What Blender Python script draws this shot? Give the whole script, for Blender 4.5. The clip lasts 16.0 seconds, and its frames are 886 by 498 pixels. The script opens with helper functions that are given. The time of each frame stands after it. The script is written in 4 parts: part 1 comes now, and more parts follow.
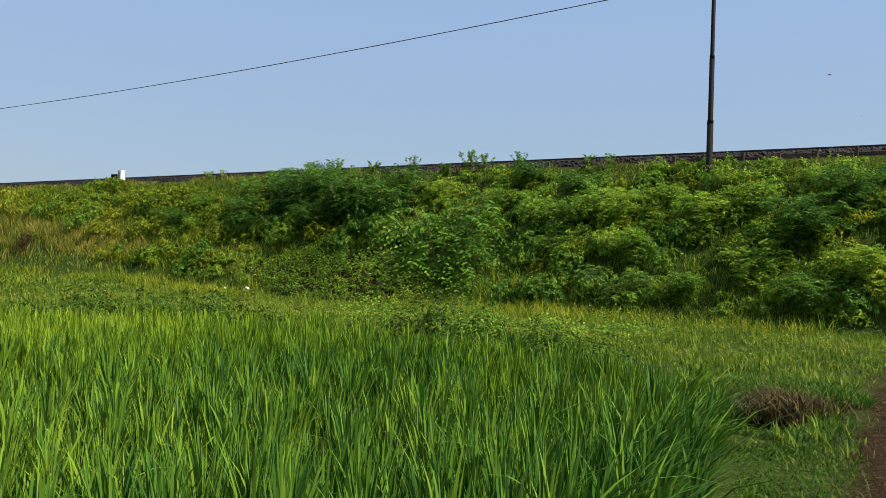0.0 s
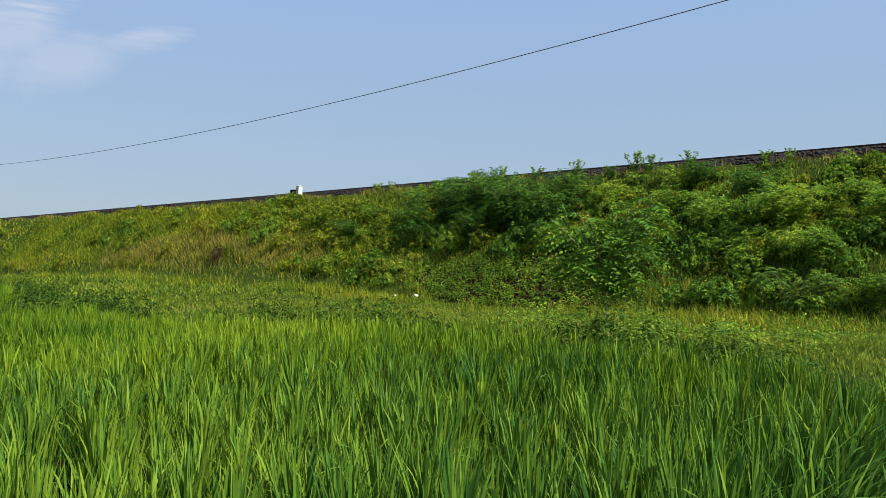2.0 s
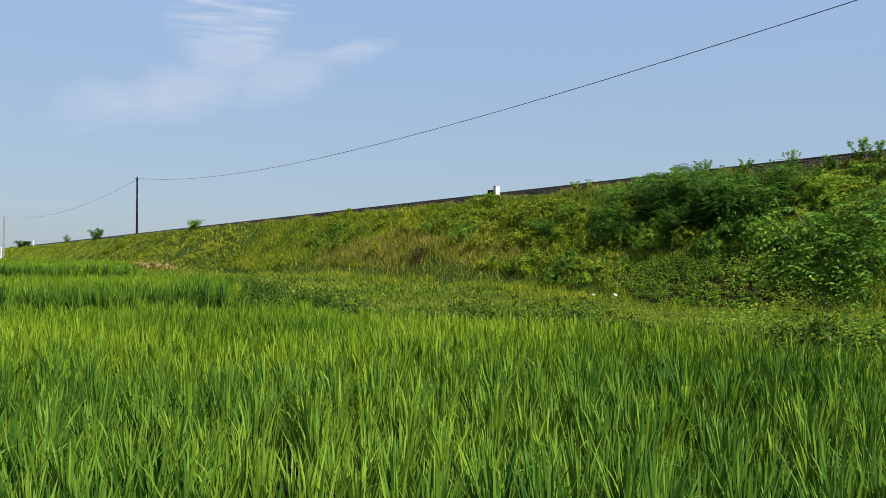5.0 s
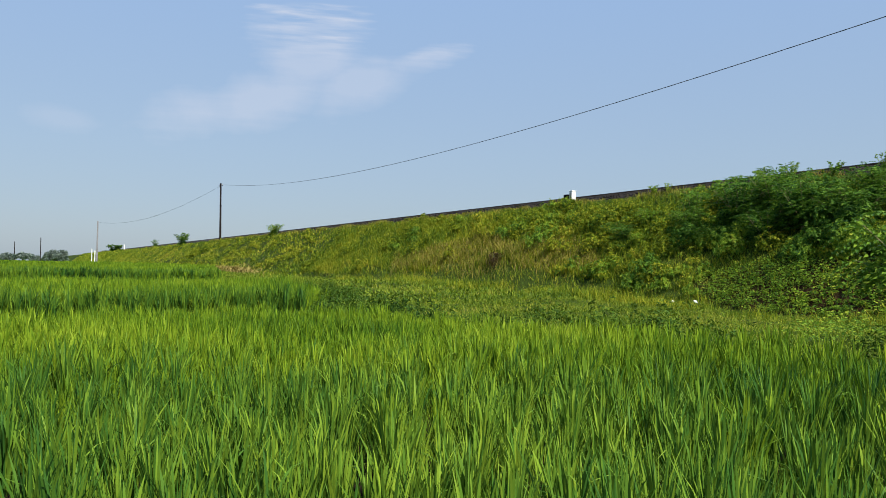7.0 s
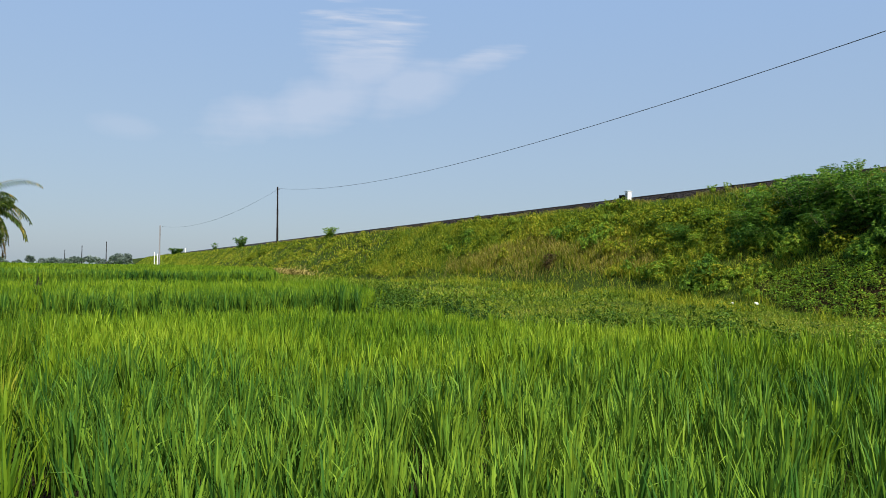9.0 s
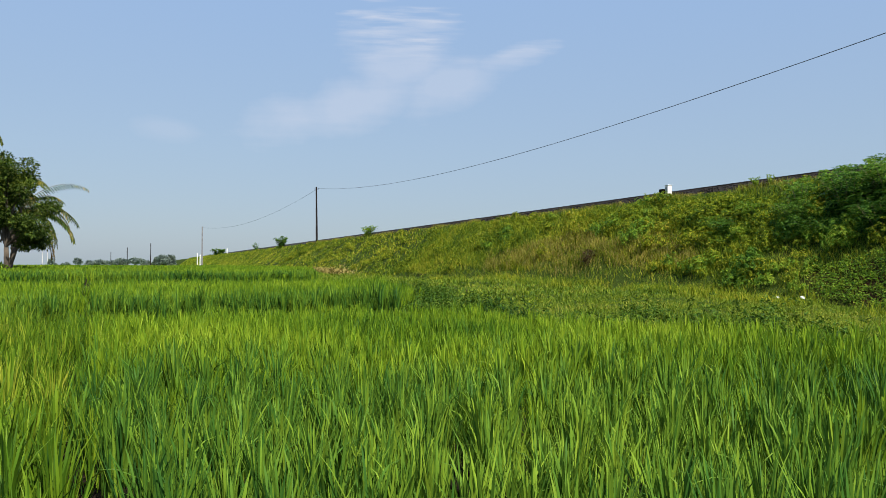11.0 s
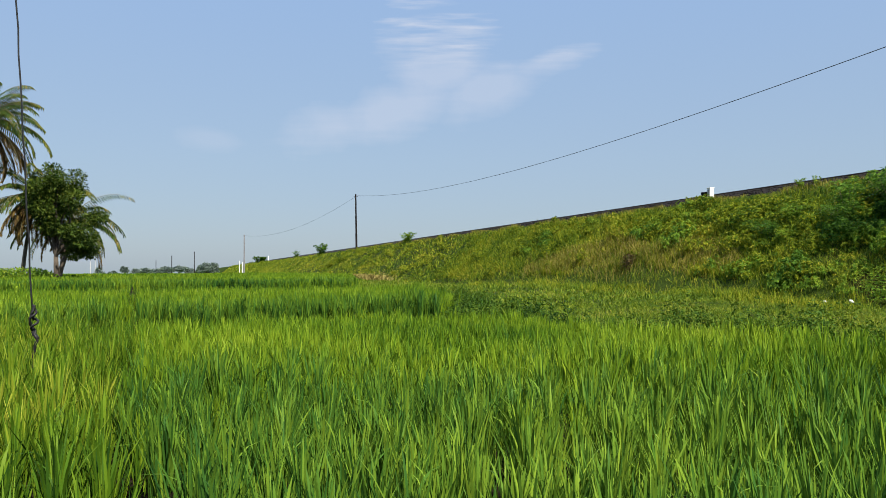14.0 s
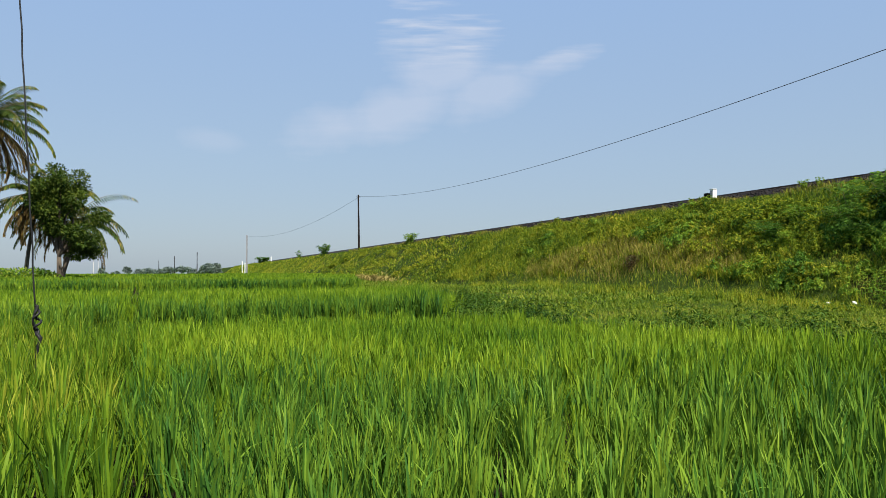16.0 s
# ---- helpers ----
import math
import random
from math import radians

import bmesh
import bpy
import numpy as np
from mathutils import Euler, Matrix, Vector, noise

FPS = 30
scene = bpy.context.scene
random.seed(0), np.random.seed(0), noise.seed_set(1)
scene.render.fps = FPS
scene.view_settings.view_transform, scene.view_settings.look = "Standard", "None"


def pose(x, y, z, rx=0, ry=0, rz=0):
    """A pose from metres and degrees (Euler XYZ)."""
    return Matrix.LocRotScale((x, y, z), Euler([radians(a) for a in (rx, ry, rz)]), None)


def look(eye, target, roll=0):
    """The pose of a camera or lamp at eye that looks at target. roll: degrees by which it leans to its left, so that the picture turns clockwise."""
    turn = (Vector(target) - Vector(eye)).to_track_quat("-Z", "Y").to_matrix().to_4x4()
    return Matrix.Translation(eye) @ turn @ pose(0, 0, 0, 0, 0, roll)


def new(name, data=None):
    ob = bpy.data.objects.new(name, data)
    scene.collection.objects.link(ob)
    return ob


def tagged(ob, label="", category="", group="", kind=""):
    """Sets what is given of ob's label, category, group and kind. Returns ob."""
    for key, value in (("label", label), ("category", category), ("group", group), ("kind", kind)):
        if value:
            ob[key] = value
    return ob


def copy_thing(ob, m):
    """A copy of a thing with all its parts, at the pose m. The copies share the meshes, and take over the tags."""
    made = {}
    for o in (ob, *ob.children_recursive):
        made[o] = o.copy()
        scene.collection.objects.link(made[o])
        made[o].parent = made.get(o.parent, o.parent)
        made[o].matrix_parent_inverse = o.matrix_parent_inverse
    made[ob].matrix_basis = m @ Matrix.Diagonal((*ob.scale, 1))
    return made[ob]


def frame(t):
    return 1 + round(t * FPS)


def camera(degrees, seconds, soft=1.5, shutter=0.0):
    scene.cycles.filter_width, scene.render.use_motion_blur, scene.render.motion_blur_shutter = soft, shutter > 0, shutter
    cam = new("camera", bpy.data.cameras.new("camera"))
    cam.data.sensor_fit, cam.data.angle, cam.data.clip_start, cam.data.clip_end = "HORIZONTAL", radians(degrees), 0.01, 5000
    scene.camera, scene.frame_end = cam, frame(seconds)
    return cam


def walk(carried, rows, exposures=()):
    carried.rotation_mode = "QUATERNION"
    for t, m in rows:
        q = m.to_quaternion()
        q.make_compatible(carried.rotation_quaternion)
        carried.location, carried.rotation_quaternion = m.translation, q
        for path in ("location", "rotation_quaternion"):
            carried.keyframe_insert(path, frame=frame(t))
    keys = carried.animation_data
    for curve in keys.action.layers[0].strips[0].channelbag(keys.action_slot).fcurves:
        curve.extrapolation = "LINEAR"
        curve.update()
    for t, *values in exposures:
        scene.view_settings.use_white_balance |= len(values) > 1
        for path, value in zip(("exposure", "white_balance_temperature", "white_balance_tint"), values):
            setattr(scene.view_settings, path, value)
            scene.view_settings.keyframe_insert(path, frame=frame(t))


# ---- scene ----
# The world's x runs along the railway, y towards it; the eye stands at a paddy's edge.
cam = camera(58.69, 16.0, soft=0.62)
TURNS = [
    (0, 30.34, 1.27, -1.87),
    (0.5, 33.40, 1.34, -1.66),
    (1, 36.34, 1.40, -1.49),
    (1.5, 39.58, 1.45, -1.16),
    (2, 42.31, 1.43, -0.97),
    (2.5, 45.23, 1.37, -0.97),
    (3, 47.77, 1.31, -0.96),
    (3.5, 50.42, 1.15, -0.86),
    (4, 52.51, 1.09, -0.89),
    (4.5, 54.64, 1.09, -0.85),
    (7, 62.02, 1.40, -1.10),
    (7.5, 63.06, 1.39, -1.22),
    (8, 64.15, 1.45, -1.15),
    (8.5, 65.03, 1.50, -1.11),
    (9, 65.94, 1.47, -0.92),
    (11.5, 69.47, 1.34, -0.17),
    (12, 70.25, 1.51, -0.15),
    (12.5, 70.82, 1.65, -0.07),
    (13, 71.22, 1.69, 0.02),
    (13.5, 71.45, 1.70, 0.14),
    (14, 71.59, 1.68, 0.21),
    (14.5, 71.61, 1.70, 0.29),
    (15, 71.70, 1.74, 0.30),
    (15.5, 71.71, 1.75, 0.25),
    (16, 71.77, 1.74, 0.11),
]
EYE = (0.0, 0.0, 1.2)
walk(cam, [(t, pose(*EYE, 90 + pitch, roll, yaw)) for t, yaw, pitch, roll in TURNS], exposures=[(0, 0.6), (16, 0.6)])

# ---- daylight ----
SUN_AZ, SUN_EL = 277.0, 50.0     # degrees from +y towards -x, and above the horizon


def direction(az, el):
    a, e = radians(az), radians(el)
    return Vector((-math.sin(a) * math.cos(e), math.cos(a) * math.cos(e), math.sin(e)))


sun = new("sun", bpy.data.lights.new("sun", "SUN"))
sun.data.energy, sun.data.angle, sun.data.color = 5.0, radians(0.6), (1.0, 0.93, 0.80)
sun.matrix_world = look(direction(SUN_AZ, SUN_EL) * 60, (0, 0, 0))


def make_world():
    w = bpy.data.worlds.new("sky")
    scene.world = w
    w.use_nodes = True
    nt = w.node_tree
    nt.nodes.clear()
    N, L = nt.nodes.new, nt.links.new
    out, bg = N("ShaderNodeOutputWorld"), N("ShaderNodeBackground")
    sky = N("ShaderNodeTexSky")
    sky.sky_type, sky.sun_disc = "NISHITA", False
    sky.sun_elevation, sky.sun_rotation = radians(SUN_EL), radians(-SUN_AZ)
    sky.air_density, sky.dust_density, sky.ozone_density = 1.0, 1.0, 2.0
    bg.inputs["Strength"].default_value = SKY_STRENGTH
    co = N("ShaderNodeTexCoord")

    def vm(op, a, b=None):
        n = N("ShaderNodeVectorMath")
        n.operation = op
        for i, v in enumerate((a, b)):
            if v is None:
                continue
            if isinstance(v, (tuple, Vector)):
                n.inputs[i].default_value = v
            else:
                L(v, n.inputs[i])
        return n.outputs["Value"] if op == "DOT_PRODUCT" else n.outputs[0]

    def mm(op, a, b=0.0, clamp=False):
        n = N("ShaderNodeMath")
        n.operation, n.use_clamp = op, clamp
        for i, v in enumerate((a, b)):
            if isinstance(v, (int, float)):
                n.inputs[i].default_value = v
            else:
                L(v, n.inputs[i])
        return n.outputs[0]

    d = co.outputs["Generated"]
    # a thin cirrus sheet: patches in the tangent plane of one sky direction
    mid = direction(71.0, 14.0)
    east = Vector((-math.cos(radians(71)), -math.sin(radians(71)), 0))   # towards larger bearings
    up = mid.cross(east)
    up = up if up.z > 0 else -up
    k = vm("DOT_PRODUCT", d, mid)
    s = mm("DIVIDE", vm("DOT_PRODUCT", d, east), k)      # to the left
    h = mm("DIVIDE", vm("DOT_PRODUCT", d, up), k)
    cmb = N("ShaderNodeCombineXYZ")
    L(s, cmb.inputs[0]), L(h, cmb.inputs[1])
    warp = N("ShaderNodeTexNoise")
    warp.inputs["Scale"].default_value, warp.inputs["Detail"].default_value = 11.0, 5.0
    L(cmb.outputs[0], warp.inputs["Vector"])
    fib = N("ShaderNodeTexNoise")
    fib.inputs["Scale"].default_value, fib.inputs["Detail"].default_value = 1.0, 6.0
    mp = N("ShaderNodeMapping")
    mp.inputs["Scale"].default_value = (13, 125, 1)
    mp.inputs["Rotation"].default_value = (0, 0, 0.15)
    L(cmb.outputs[0], mp.inputs["Vector"]), L(mp.outputs[0], fib.inputs["Vector"])
    # fibres show in the upper part
    top = mm("MULTIPLY", mm("ADD", h, 0.0), 14.0, True)
    wv = mm("ADD", mm("MULTIPLY", mm("SUBTRACT", warp.outputs["Fac"], 0.45), 1.3), mm("MULTIPLY", mm("SUBTRACT", fib.outputs["Fac"], 0.5), mm("ADD", mm("MULTIPLY", top, 0.9), 0.35)))

    def blob(cs, ch, rs, rh, tilt):
        c, q = math.cos(tilt), math.sin(tilt)
        a, b = mm("SUBTRACT", s, cs), mm("SUBTRACT", h, ch)
        p = mm("DIVIDE", mm("ADD", mm("MULTIPLY", a, c), mm("MULTIPLY", b, q)), rs)
        r = mm("DIVIDE", mm("SUBTRACT", mm("MULTIPLY", b, c), mm("MULTIPLY", a, q)), rh)
        e = mm("ADD", mm("MULTIPLY", p, p), mm("MULTIPLY", r, r))
        return mm("SUBTRACT", 1.0, mm("ADD", mm("SQRT", e), wv), True)

    main = None
    for args in CLOUDS:
        b = mm("MULTIPLY", mm("MULTIPLY", blob(*args[:5]), 1.6, True), args[5])
        main = b if main is None else mm("MAXIMUM", main, b)
    fibm = mm("ADD", 1.0, mm("MULTIPLY", top, mm("SUBTRACT", mm("MULTIPLY", fib.outputs["Fac"], -8.0), -3.9)))
    fac = mm("MULTIPLY", mm("MULTIPLY", main, mm("MAXIMUM", fibm, 0.0)), 0.54, True)
    mix = N("ShaderNodeMix")
    mix.data_type = "RGBA"
    L(fac, mix.inputs["Factor"])
    tint = N("ShaderNodeMix")
    tint.data_type, tint.blend_type = "RGBA", "MULTIPLY"
    tint.inputs["Factor"].default_value = 1.0
    L(sky.outputs[0], tint.inputs["A"])
    tint.inputs["B"].default_value = SKY_TINT
    # morning haze evens the sky out: a pale veil, greyer towards the horizon
    sep = N("ShaderNodeSeparateXYZ")
    L(d, sep.inputs[0])
    veil = N("ShaderNodeValToRGB")
    el = veil.color_ramp.elements
    el[0].position, el[0].color = 0.0, (*[c / SKY_STRENGTH for c in HAZE[0]], 1)
    el[1].position, el[1].color = 0.34, (*[c / SKY_STRENGTH for c in HAZE[2]], 1)
    e = el.new(0.14)
    e.color = (*[c / SKY_STRENGTH for c in HAZE[1]], 1)
    L(sep.outputs["Z"], veil.inputs["Fac"])
    hz = N("ShaderNodeMix")
    hz.data_type = "RGBA"
    hz.inputs["Factor"].default_value = 0.8
    L(tint.outputs["Result"], hz.inputs["A"]), L(veil.outputs[0], hz.inputs["B"])
    L(hz.outputs["Result"], mix.inputs["A"])
    mix.inputs["B"].default_value = (*[c / SKY_STRENGTH for c in (0.405, 0.447, 0.536)], 1)
    L(mix.outputs["Result"], bg.inputs["Color"])
    L(bg.outputs[0], out.inputs[0])


SKY_STRENGTH, SKY_TINT = 0.097, (1.0, 1.0, 1.0, 1)
HAZE = ((0.243, 0.299, 0.357), (0.245, 0.327, 0.433), (0.228, 0.336, 0.519))
CLOUDS = [  # centre left, centre up, half length, half height, tilt, density
    (0.075, -0.042, 0.18, 0.044, -0.25, 0.9), (0.01, 0.008, 0.08, 0.055, -0.25, 0.9), (-0.035, -0.018, 0.10, 0.042, -0.38, 0.8), (-0.125, 0.018, 0.085, 0.018, -0.28, 0.8),
    (0.015, 0.05, 0.095, 0.034, 0.0, 0.65), (0.30, -0.075, 0.055, 0.018, 0.1, 0.4), (0.035, 0.088, 0.045, 0.010, 0.0, 0.6)]
make_world()


# ---- materials ----
def shader(name, build):
    m = bpy.data.materials.new(name)
    m.use_nodes = True
    nt = m.node_tree
    nt.nodes.clear()
    build(nt.nodes.new, nt.links.new)
    return m


def ramp(N, stops):
    r = N("ShaderNodeValToRGB")
    el = r.color_ramp.elements
    while len(el) < len(stops):
        el.new(0.5)
    for e, (p, c) in zip(el, stops):
        e.position, e.color = p, (*c, 1)
    return r


def foliage(name, stops, patch=0.6, glow=0.32, rough=0.5, vary=0.8):
    """Leaves: colour by leaf (vary) and by larger patches, some light through the blade."""
    def build(N, L):
        geo = N("ShaderNodeNewGeometry")
        n1 = N("ShaderNodeTexNoise")
        n1.inputs["Scale"].default_value, n1.inputs["Detail"].default_value = patch, 3
        L(geo.outputs["Position"], n1.inputs["Vector"])
        a = N("ShaderNodeMath")
        a.operation = "MULTIPLY_ADD"
        L(geo.outputs["Random Per Island"], a.inputs[0])
        a.inputs[1].default_value = vary
        b = N("ShaderNodeMath")
        b.operation = "MULTIPLY_ADD"
        L(n1.outputs["Fac"], b.inputs[0])
        b.inputs[1].default_value, b.inputs[2].default_value = 1.2, -0.12 - 0.5 * vary
        L(b.outputs[0], a.inputs[2])
        r = ramp(N, stops)
        L(a.outputs[0], r.inputs["Fac"])
        p, t, m, o = N("ShaderNodeBsdfPrincipled"), N("ShaderNodeBsdfTranslucent"), N("ShaderNodeMixShader"), N("ShaderNodeOutputMaterial")
        p.inputs["Roughness"].default_value, p.inputs["Specular IOR Level"].default_value = rough, 0.07
        L(r.outputs[0], p.inputs["Base Color"]), L(r.outputs[0], t.inputs["Color"])
        m.inputs[0].default_value = glow
        L(p.outputs[0], m.inputs[1]), L(t.outputs[0], m.inputs[2]), L(m.outputs[0], o.inputs[0])
    return shader(name, build)


def rough_surface(name, stops, scale=4.0, fine=40.0, bump=0.3, rough=0.85, metal=0.0, stretch=(1, 1, 1), spec=0.3):
    """A weathered solid: two scales of noise drive colour, the finer one relief too."""
    def build(N, L):
        co, mp = N("ShaderNodeTexCoord"), N("ShaderNodeMapping")
        mp.inputs["Scale"].default_value = stretch
        L(co.outputs["Object"], mp.inputs["Vector"])
        n1, n2 = N("ShaderNodeTexNoise"), N("ShaderNodeTexNoise")
        for n, s, d in ((n1, scale, 4), (n2, fine, 3)):
            n.inputs["Scale"].default_value, n.inputs["Detail"].default_value = s, d
            L(mp.outputs[0], n.inputs["Vector"])
        mix = N("ShaderNodeMath")
        mix.operation = "MULTIPLY_ADD"
        L(n2.outputs["Fac"], mix.inputs[0])
        mix.inputs[1].default_value = 0.5
        half = N("ShaderNodeMath")
        half.operation = "MULTIPLY"
        half.inputs[1].default_value = 0.5
        L(n1.outputs["Fac"], half.inputs[0]), L(half.outputs[0], mix.inputs[2])
        r = ramp(N, stops)
        L(mix.outputs[0], r.inputs["Fac"])
        bp, p, o = N("ShaderNodeBump"), N("ShaderNodeBsdfPrincipled"), N("ShaderNodeOutputMaterial")
        bp.inputs["Strength"].default_value, bp.inputs["Distance"].default_value = bump, 0.02
        L(n2.outputs["Fac"], bp.inputs["Height"]), L(bp.outputs[0], p.inputs["Normal"])
        p.inputs["Roughness"].default_value, p.inputs["Metallic"].default_value = rough, metal
        p.inputs["Specular IOR Level"].default_value = spec
        L(r.outputs[0], p.inputs["Base Color"]), L(p.outputs[0], o.inputs[0])
    return shader(name, build)


# shade inside the canopy is put into this darker leaf, not the next
M_RICE_SHADED = foliage("rice_leaf", [(0.0, (0.0118, 0.0477, 0.0129)), (0.3, (0.0422, 0.119, 0.0159)), (0.65, (0.118, 0.215, 0.0199)), (1.0, (0.235, 0.343, 0.0296))], 0.30, 0.12, vary=0.58)
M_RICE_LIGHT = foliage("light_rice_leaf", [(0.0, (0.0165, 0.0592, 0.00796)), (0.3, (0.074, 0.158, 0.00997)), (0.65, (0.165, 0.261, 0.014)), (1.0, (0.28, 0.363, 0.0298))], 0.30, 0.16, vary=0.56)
M_RICE_PALE = foliage("yellowing_rice_leaf", [(0.0, (0.015, 0.0513, 0.0068)), (0.35, (0.0639, 0.136, 0.00851)), (0.7, (0.142, 0.227, 0.0136)), (1.0, (0.3, 0.323, 0.034))], 0.5, 0.14, vary=0.66)
M_GRASS = foliage("verge_grass", [(0.0, (0.042, 0.095, 0.013)), (0.4, (0.126, 0.2, 0.0156)), (0.75, (0.221, 0.275, 0.0234)), (1.0, (0.315, 0.3, 0.052))], 0.45, 0.3)
M_WEED = foliage("slope_weed", [(0.0, (0.0345, 0.0876, 0.014)), (0.4, (0.149, 0.227, 0.0168)), (0.75, (0.31, 0.35, 0.0224)), (1.0, (0.46, 0.402, 0.042))], 0.22, 0.42, vary=0.9)
M_BUSH = foliage("bush_leaf", [(0.0, (0.0413, 0.107, 0.0216)), (0.4, (0.142, 0.276, 0.0288)), (0.75, (0.271, 0.398, 0.036)), (1.0, (0.425, 0.461, 0.054))], 0.5, 0.40)
M_DARK = foliage("dark_bush_leaf", [(0.0, (0.0179, 0.0593, 0.015)), (0.5, (0.0795, 0.188, 0.024)), (1.0, (0.189, 0.306, 0.033))], 0.7, 0.36)
M_BUND = foliage("bund_leaf", [(0.0, (0.0184, 0.056, 0.0108)), (0.5, (0.0612, 0.133, 0.0151)), (1.0, (0.154, 0.214, 0.0216))], 0.6, 0.25)
M_SAPLING = foliage("sapling_leaf", [(0.0, (0.0361, 0.101, 0.0138)), (0.5, (0.0901, 0.192, 0.0191)), (1.0, (0.193, 0.283, 0.0267))], 0.9, 0.25)
M_TURF = foliage("turf", [(0.0, (0.0158, 0.0492, 0.0088)), (0.5, (0.054, 0.123, 0.011)), (0.9, (0.115, 0.18, 0.0154)), (1.0, (0.173, 0.18, 0.044))], 1.2, 0.25)
M_DRY = foliage("dry_grass", [(0.0, (0.06, 0.08, 0.012)), (0.5, (0.20, 0.20, 0.025)), (1.0, (0.42, 0.34, 0.08))], 0.6, 0.3)
M_PALE = foliage("pale_leaf", [(0.0, (0.08, 0.17, 0.03)), (0.5, (0.13, 0.24, 0.035)), (1.0, (0.20, 0.29, 0.05))], 0.9, 0.35)
M_TREE = foliage("tree_leaf", [(0.0, (0.022, 0.0468, 0.0115)), (0.5, (0.06, 0.104, 0.0144)), (1.0, (0.17, 0.208, 0.0288))], 0.35, 0.25)
M_FROND = foliage("palm_leaf", [(0.0, (0.0263, 0.0546, 0.012)), (0.5, (0.06, 0.101, 0.016)), (0.85, (0.15, 0.148, 0.024)), (1.0, (0.285, 0.203, 0.04))], 0.4, 0.25)
M_DRYFROND = foliage("dry_palm_leaf", [(0.0, (0.08, 0.0525, 0.0225)), (0.6, (0.16, 0.105, 0.0375)), (1.0, (0.288, 0.195, 0.045))], 0.4, 0.2)
M_STRAW = foliage("straw", [(0.0, (0.14, 0.12, 0.03)), (0.5, (0.26, 0.21, 0.06)), (1.0, (0.40, 0.32, 0.12))], 1.5, 0.15, 0.7)
M_ROOT = foliage("dead_grass", [(0.0, (0.04, 0.026, 0.012)), (0.5, (0.10, 0.07, 0.03)), (1.0, (0.20, 0.15, 0.06))], 1.5, 0.1, 0.8)
# aerial haze is mixed into these pale grey-green leaf colours
M_FAR_HAZED = foliage("hazed_far_leaf", [(0.0, (0.14, 0.18, 0.17)), (0.6, (0.18, 0.23, 0.20)), (1.0, (0.23, 0.28, 0.23))], 0.1, 0.2)
M_STEM = rough_surface("green_stem", [(0.3, (0.10, 0.10, 0.05)), (0.7, (0.22, 0.20, 0.10))], 8, 60)
M_PALESTEM = rough_surface("pale_bark", [(0.3, (0.24, 0.22, 0.15)), (0.7, (0.42, 0.39, 0.28))], 8, 60)
M_BARK = rough_surface("bark", [(0.3, (0.05, 0.038, 0.028)), (0.7, (0.16, 0.13, 0.10))], 3, 20, 0.6, stretch=(1, 1, 0.4))
M_PALMBARK = rough_surface("palm_bark", [(0.3, (0.05, 0.042, 0.035)), (0.7, (0.16, 0.14, 0.12))], 2, 12, 0.6, stretch=(0.4, 0.4, 3))
M_RUST = rough_surface("rusty_pole", [(0.3, (0.004, 0.0035, 0.0035)), (0.6, (0.009, 0.006, 0.005)), (0.8, (0.026, 0.011, 0.008))], 3, 30, 0.25, 0.7, 0.0, spec=0.1)
M_RAIL = rough_surface("rail_steel", [(0.3, (0.03, 0.022, 0.018)), (0.7, (0.09, 0.055, 0.04))], 6, 60, 0.2, 0.55, 0.5)
# the bed's shaded flank is put into this near-black stone colour
M_BALLAST_SHADED = rough_surface("ballast", [(0.25, (0.0056, 0.00396, 0.00384)), (0.5, (0.014, 0.0106, 0.0096)), (0.75, (0.042, 0.0317, 0.0288))], 3, 22, 1.0)
M_SLEEPER = rough_surface("concrete_sleeper", [(0.3, (0.13, 0.12, 0.11)), (0.7, (0.27, 0.25, 0.23))], 4, 40)
M_TIMBER = rough_surface("old_timber", [(0.3, (0.03, 0.018, 0.013)), (0.7, (0.11, 0.065, 0.045))], 3, 25, 0.5, stretch=(0.3, 1, 1))
M_WHITE = rough_surface("white_paint", [(0.25, (0.55, 0.55, 0.52)), (0.55, (0.80, 0.80, 0.78))], 3, 30, 0.1, 0.5)
M_CONCRETE = rough_surface("concrete", [(0.3, (0.28, 0.28, 0.28)), (0.7, (0.45, 0.45, 0.44))], 3, 30, 0.2)
M_GREYPOLE = rough_surface("grey_pole", [(0.3, (0.10, 0.10, 0.11)), (0.7, (0.2, 0.2, 0.2))], 3, 30, 0.2)
M_BLACK = rough_surface("black_rubber", [(0.3, (0.008, 0.008, 0.009)), (0.7, (0.025, 0.025, 0.026))], 10, 80, 0.2, 0.5)
M_WIRE = rough_surface("weathered_wire", [(0.3, (0.08, 0.09, 0.12)), (0.7, (0.14, 0.16, 0.20))], 3, 30, 0.1, 0.6, 0.3)
M_LITTER = rough_surface("plastic_litter", [(0.3, (0.62, 0.62, 0.60)), (0.7, (0.82, 0.82, 0.80))], 20, 90, 0.2, 0.4)
M_BIRD = rough_surface("dark_feathers", [(0.3, (0.012, 0.012, 0.013)), (0.7, (0.04, 0.038, 0.036))], 20, 90, 0.2, 0.7)
M_SOIL = rough_surface("dark_earth", [(0.3, (0.012, 0.008, 0.005)), (0.55, (0.035, 0.022, 0.014)), (0.75, (0.08, 0.055, 0.035))], 5, 40, 0.8, 0.95)


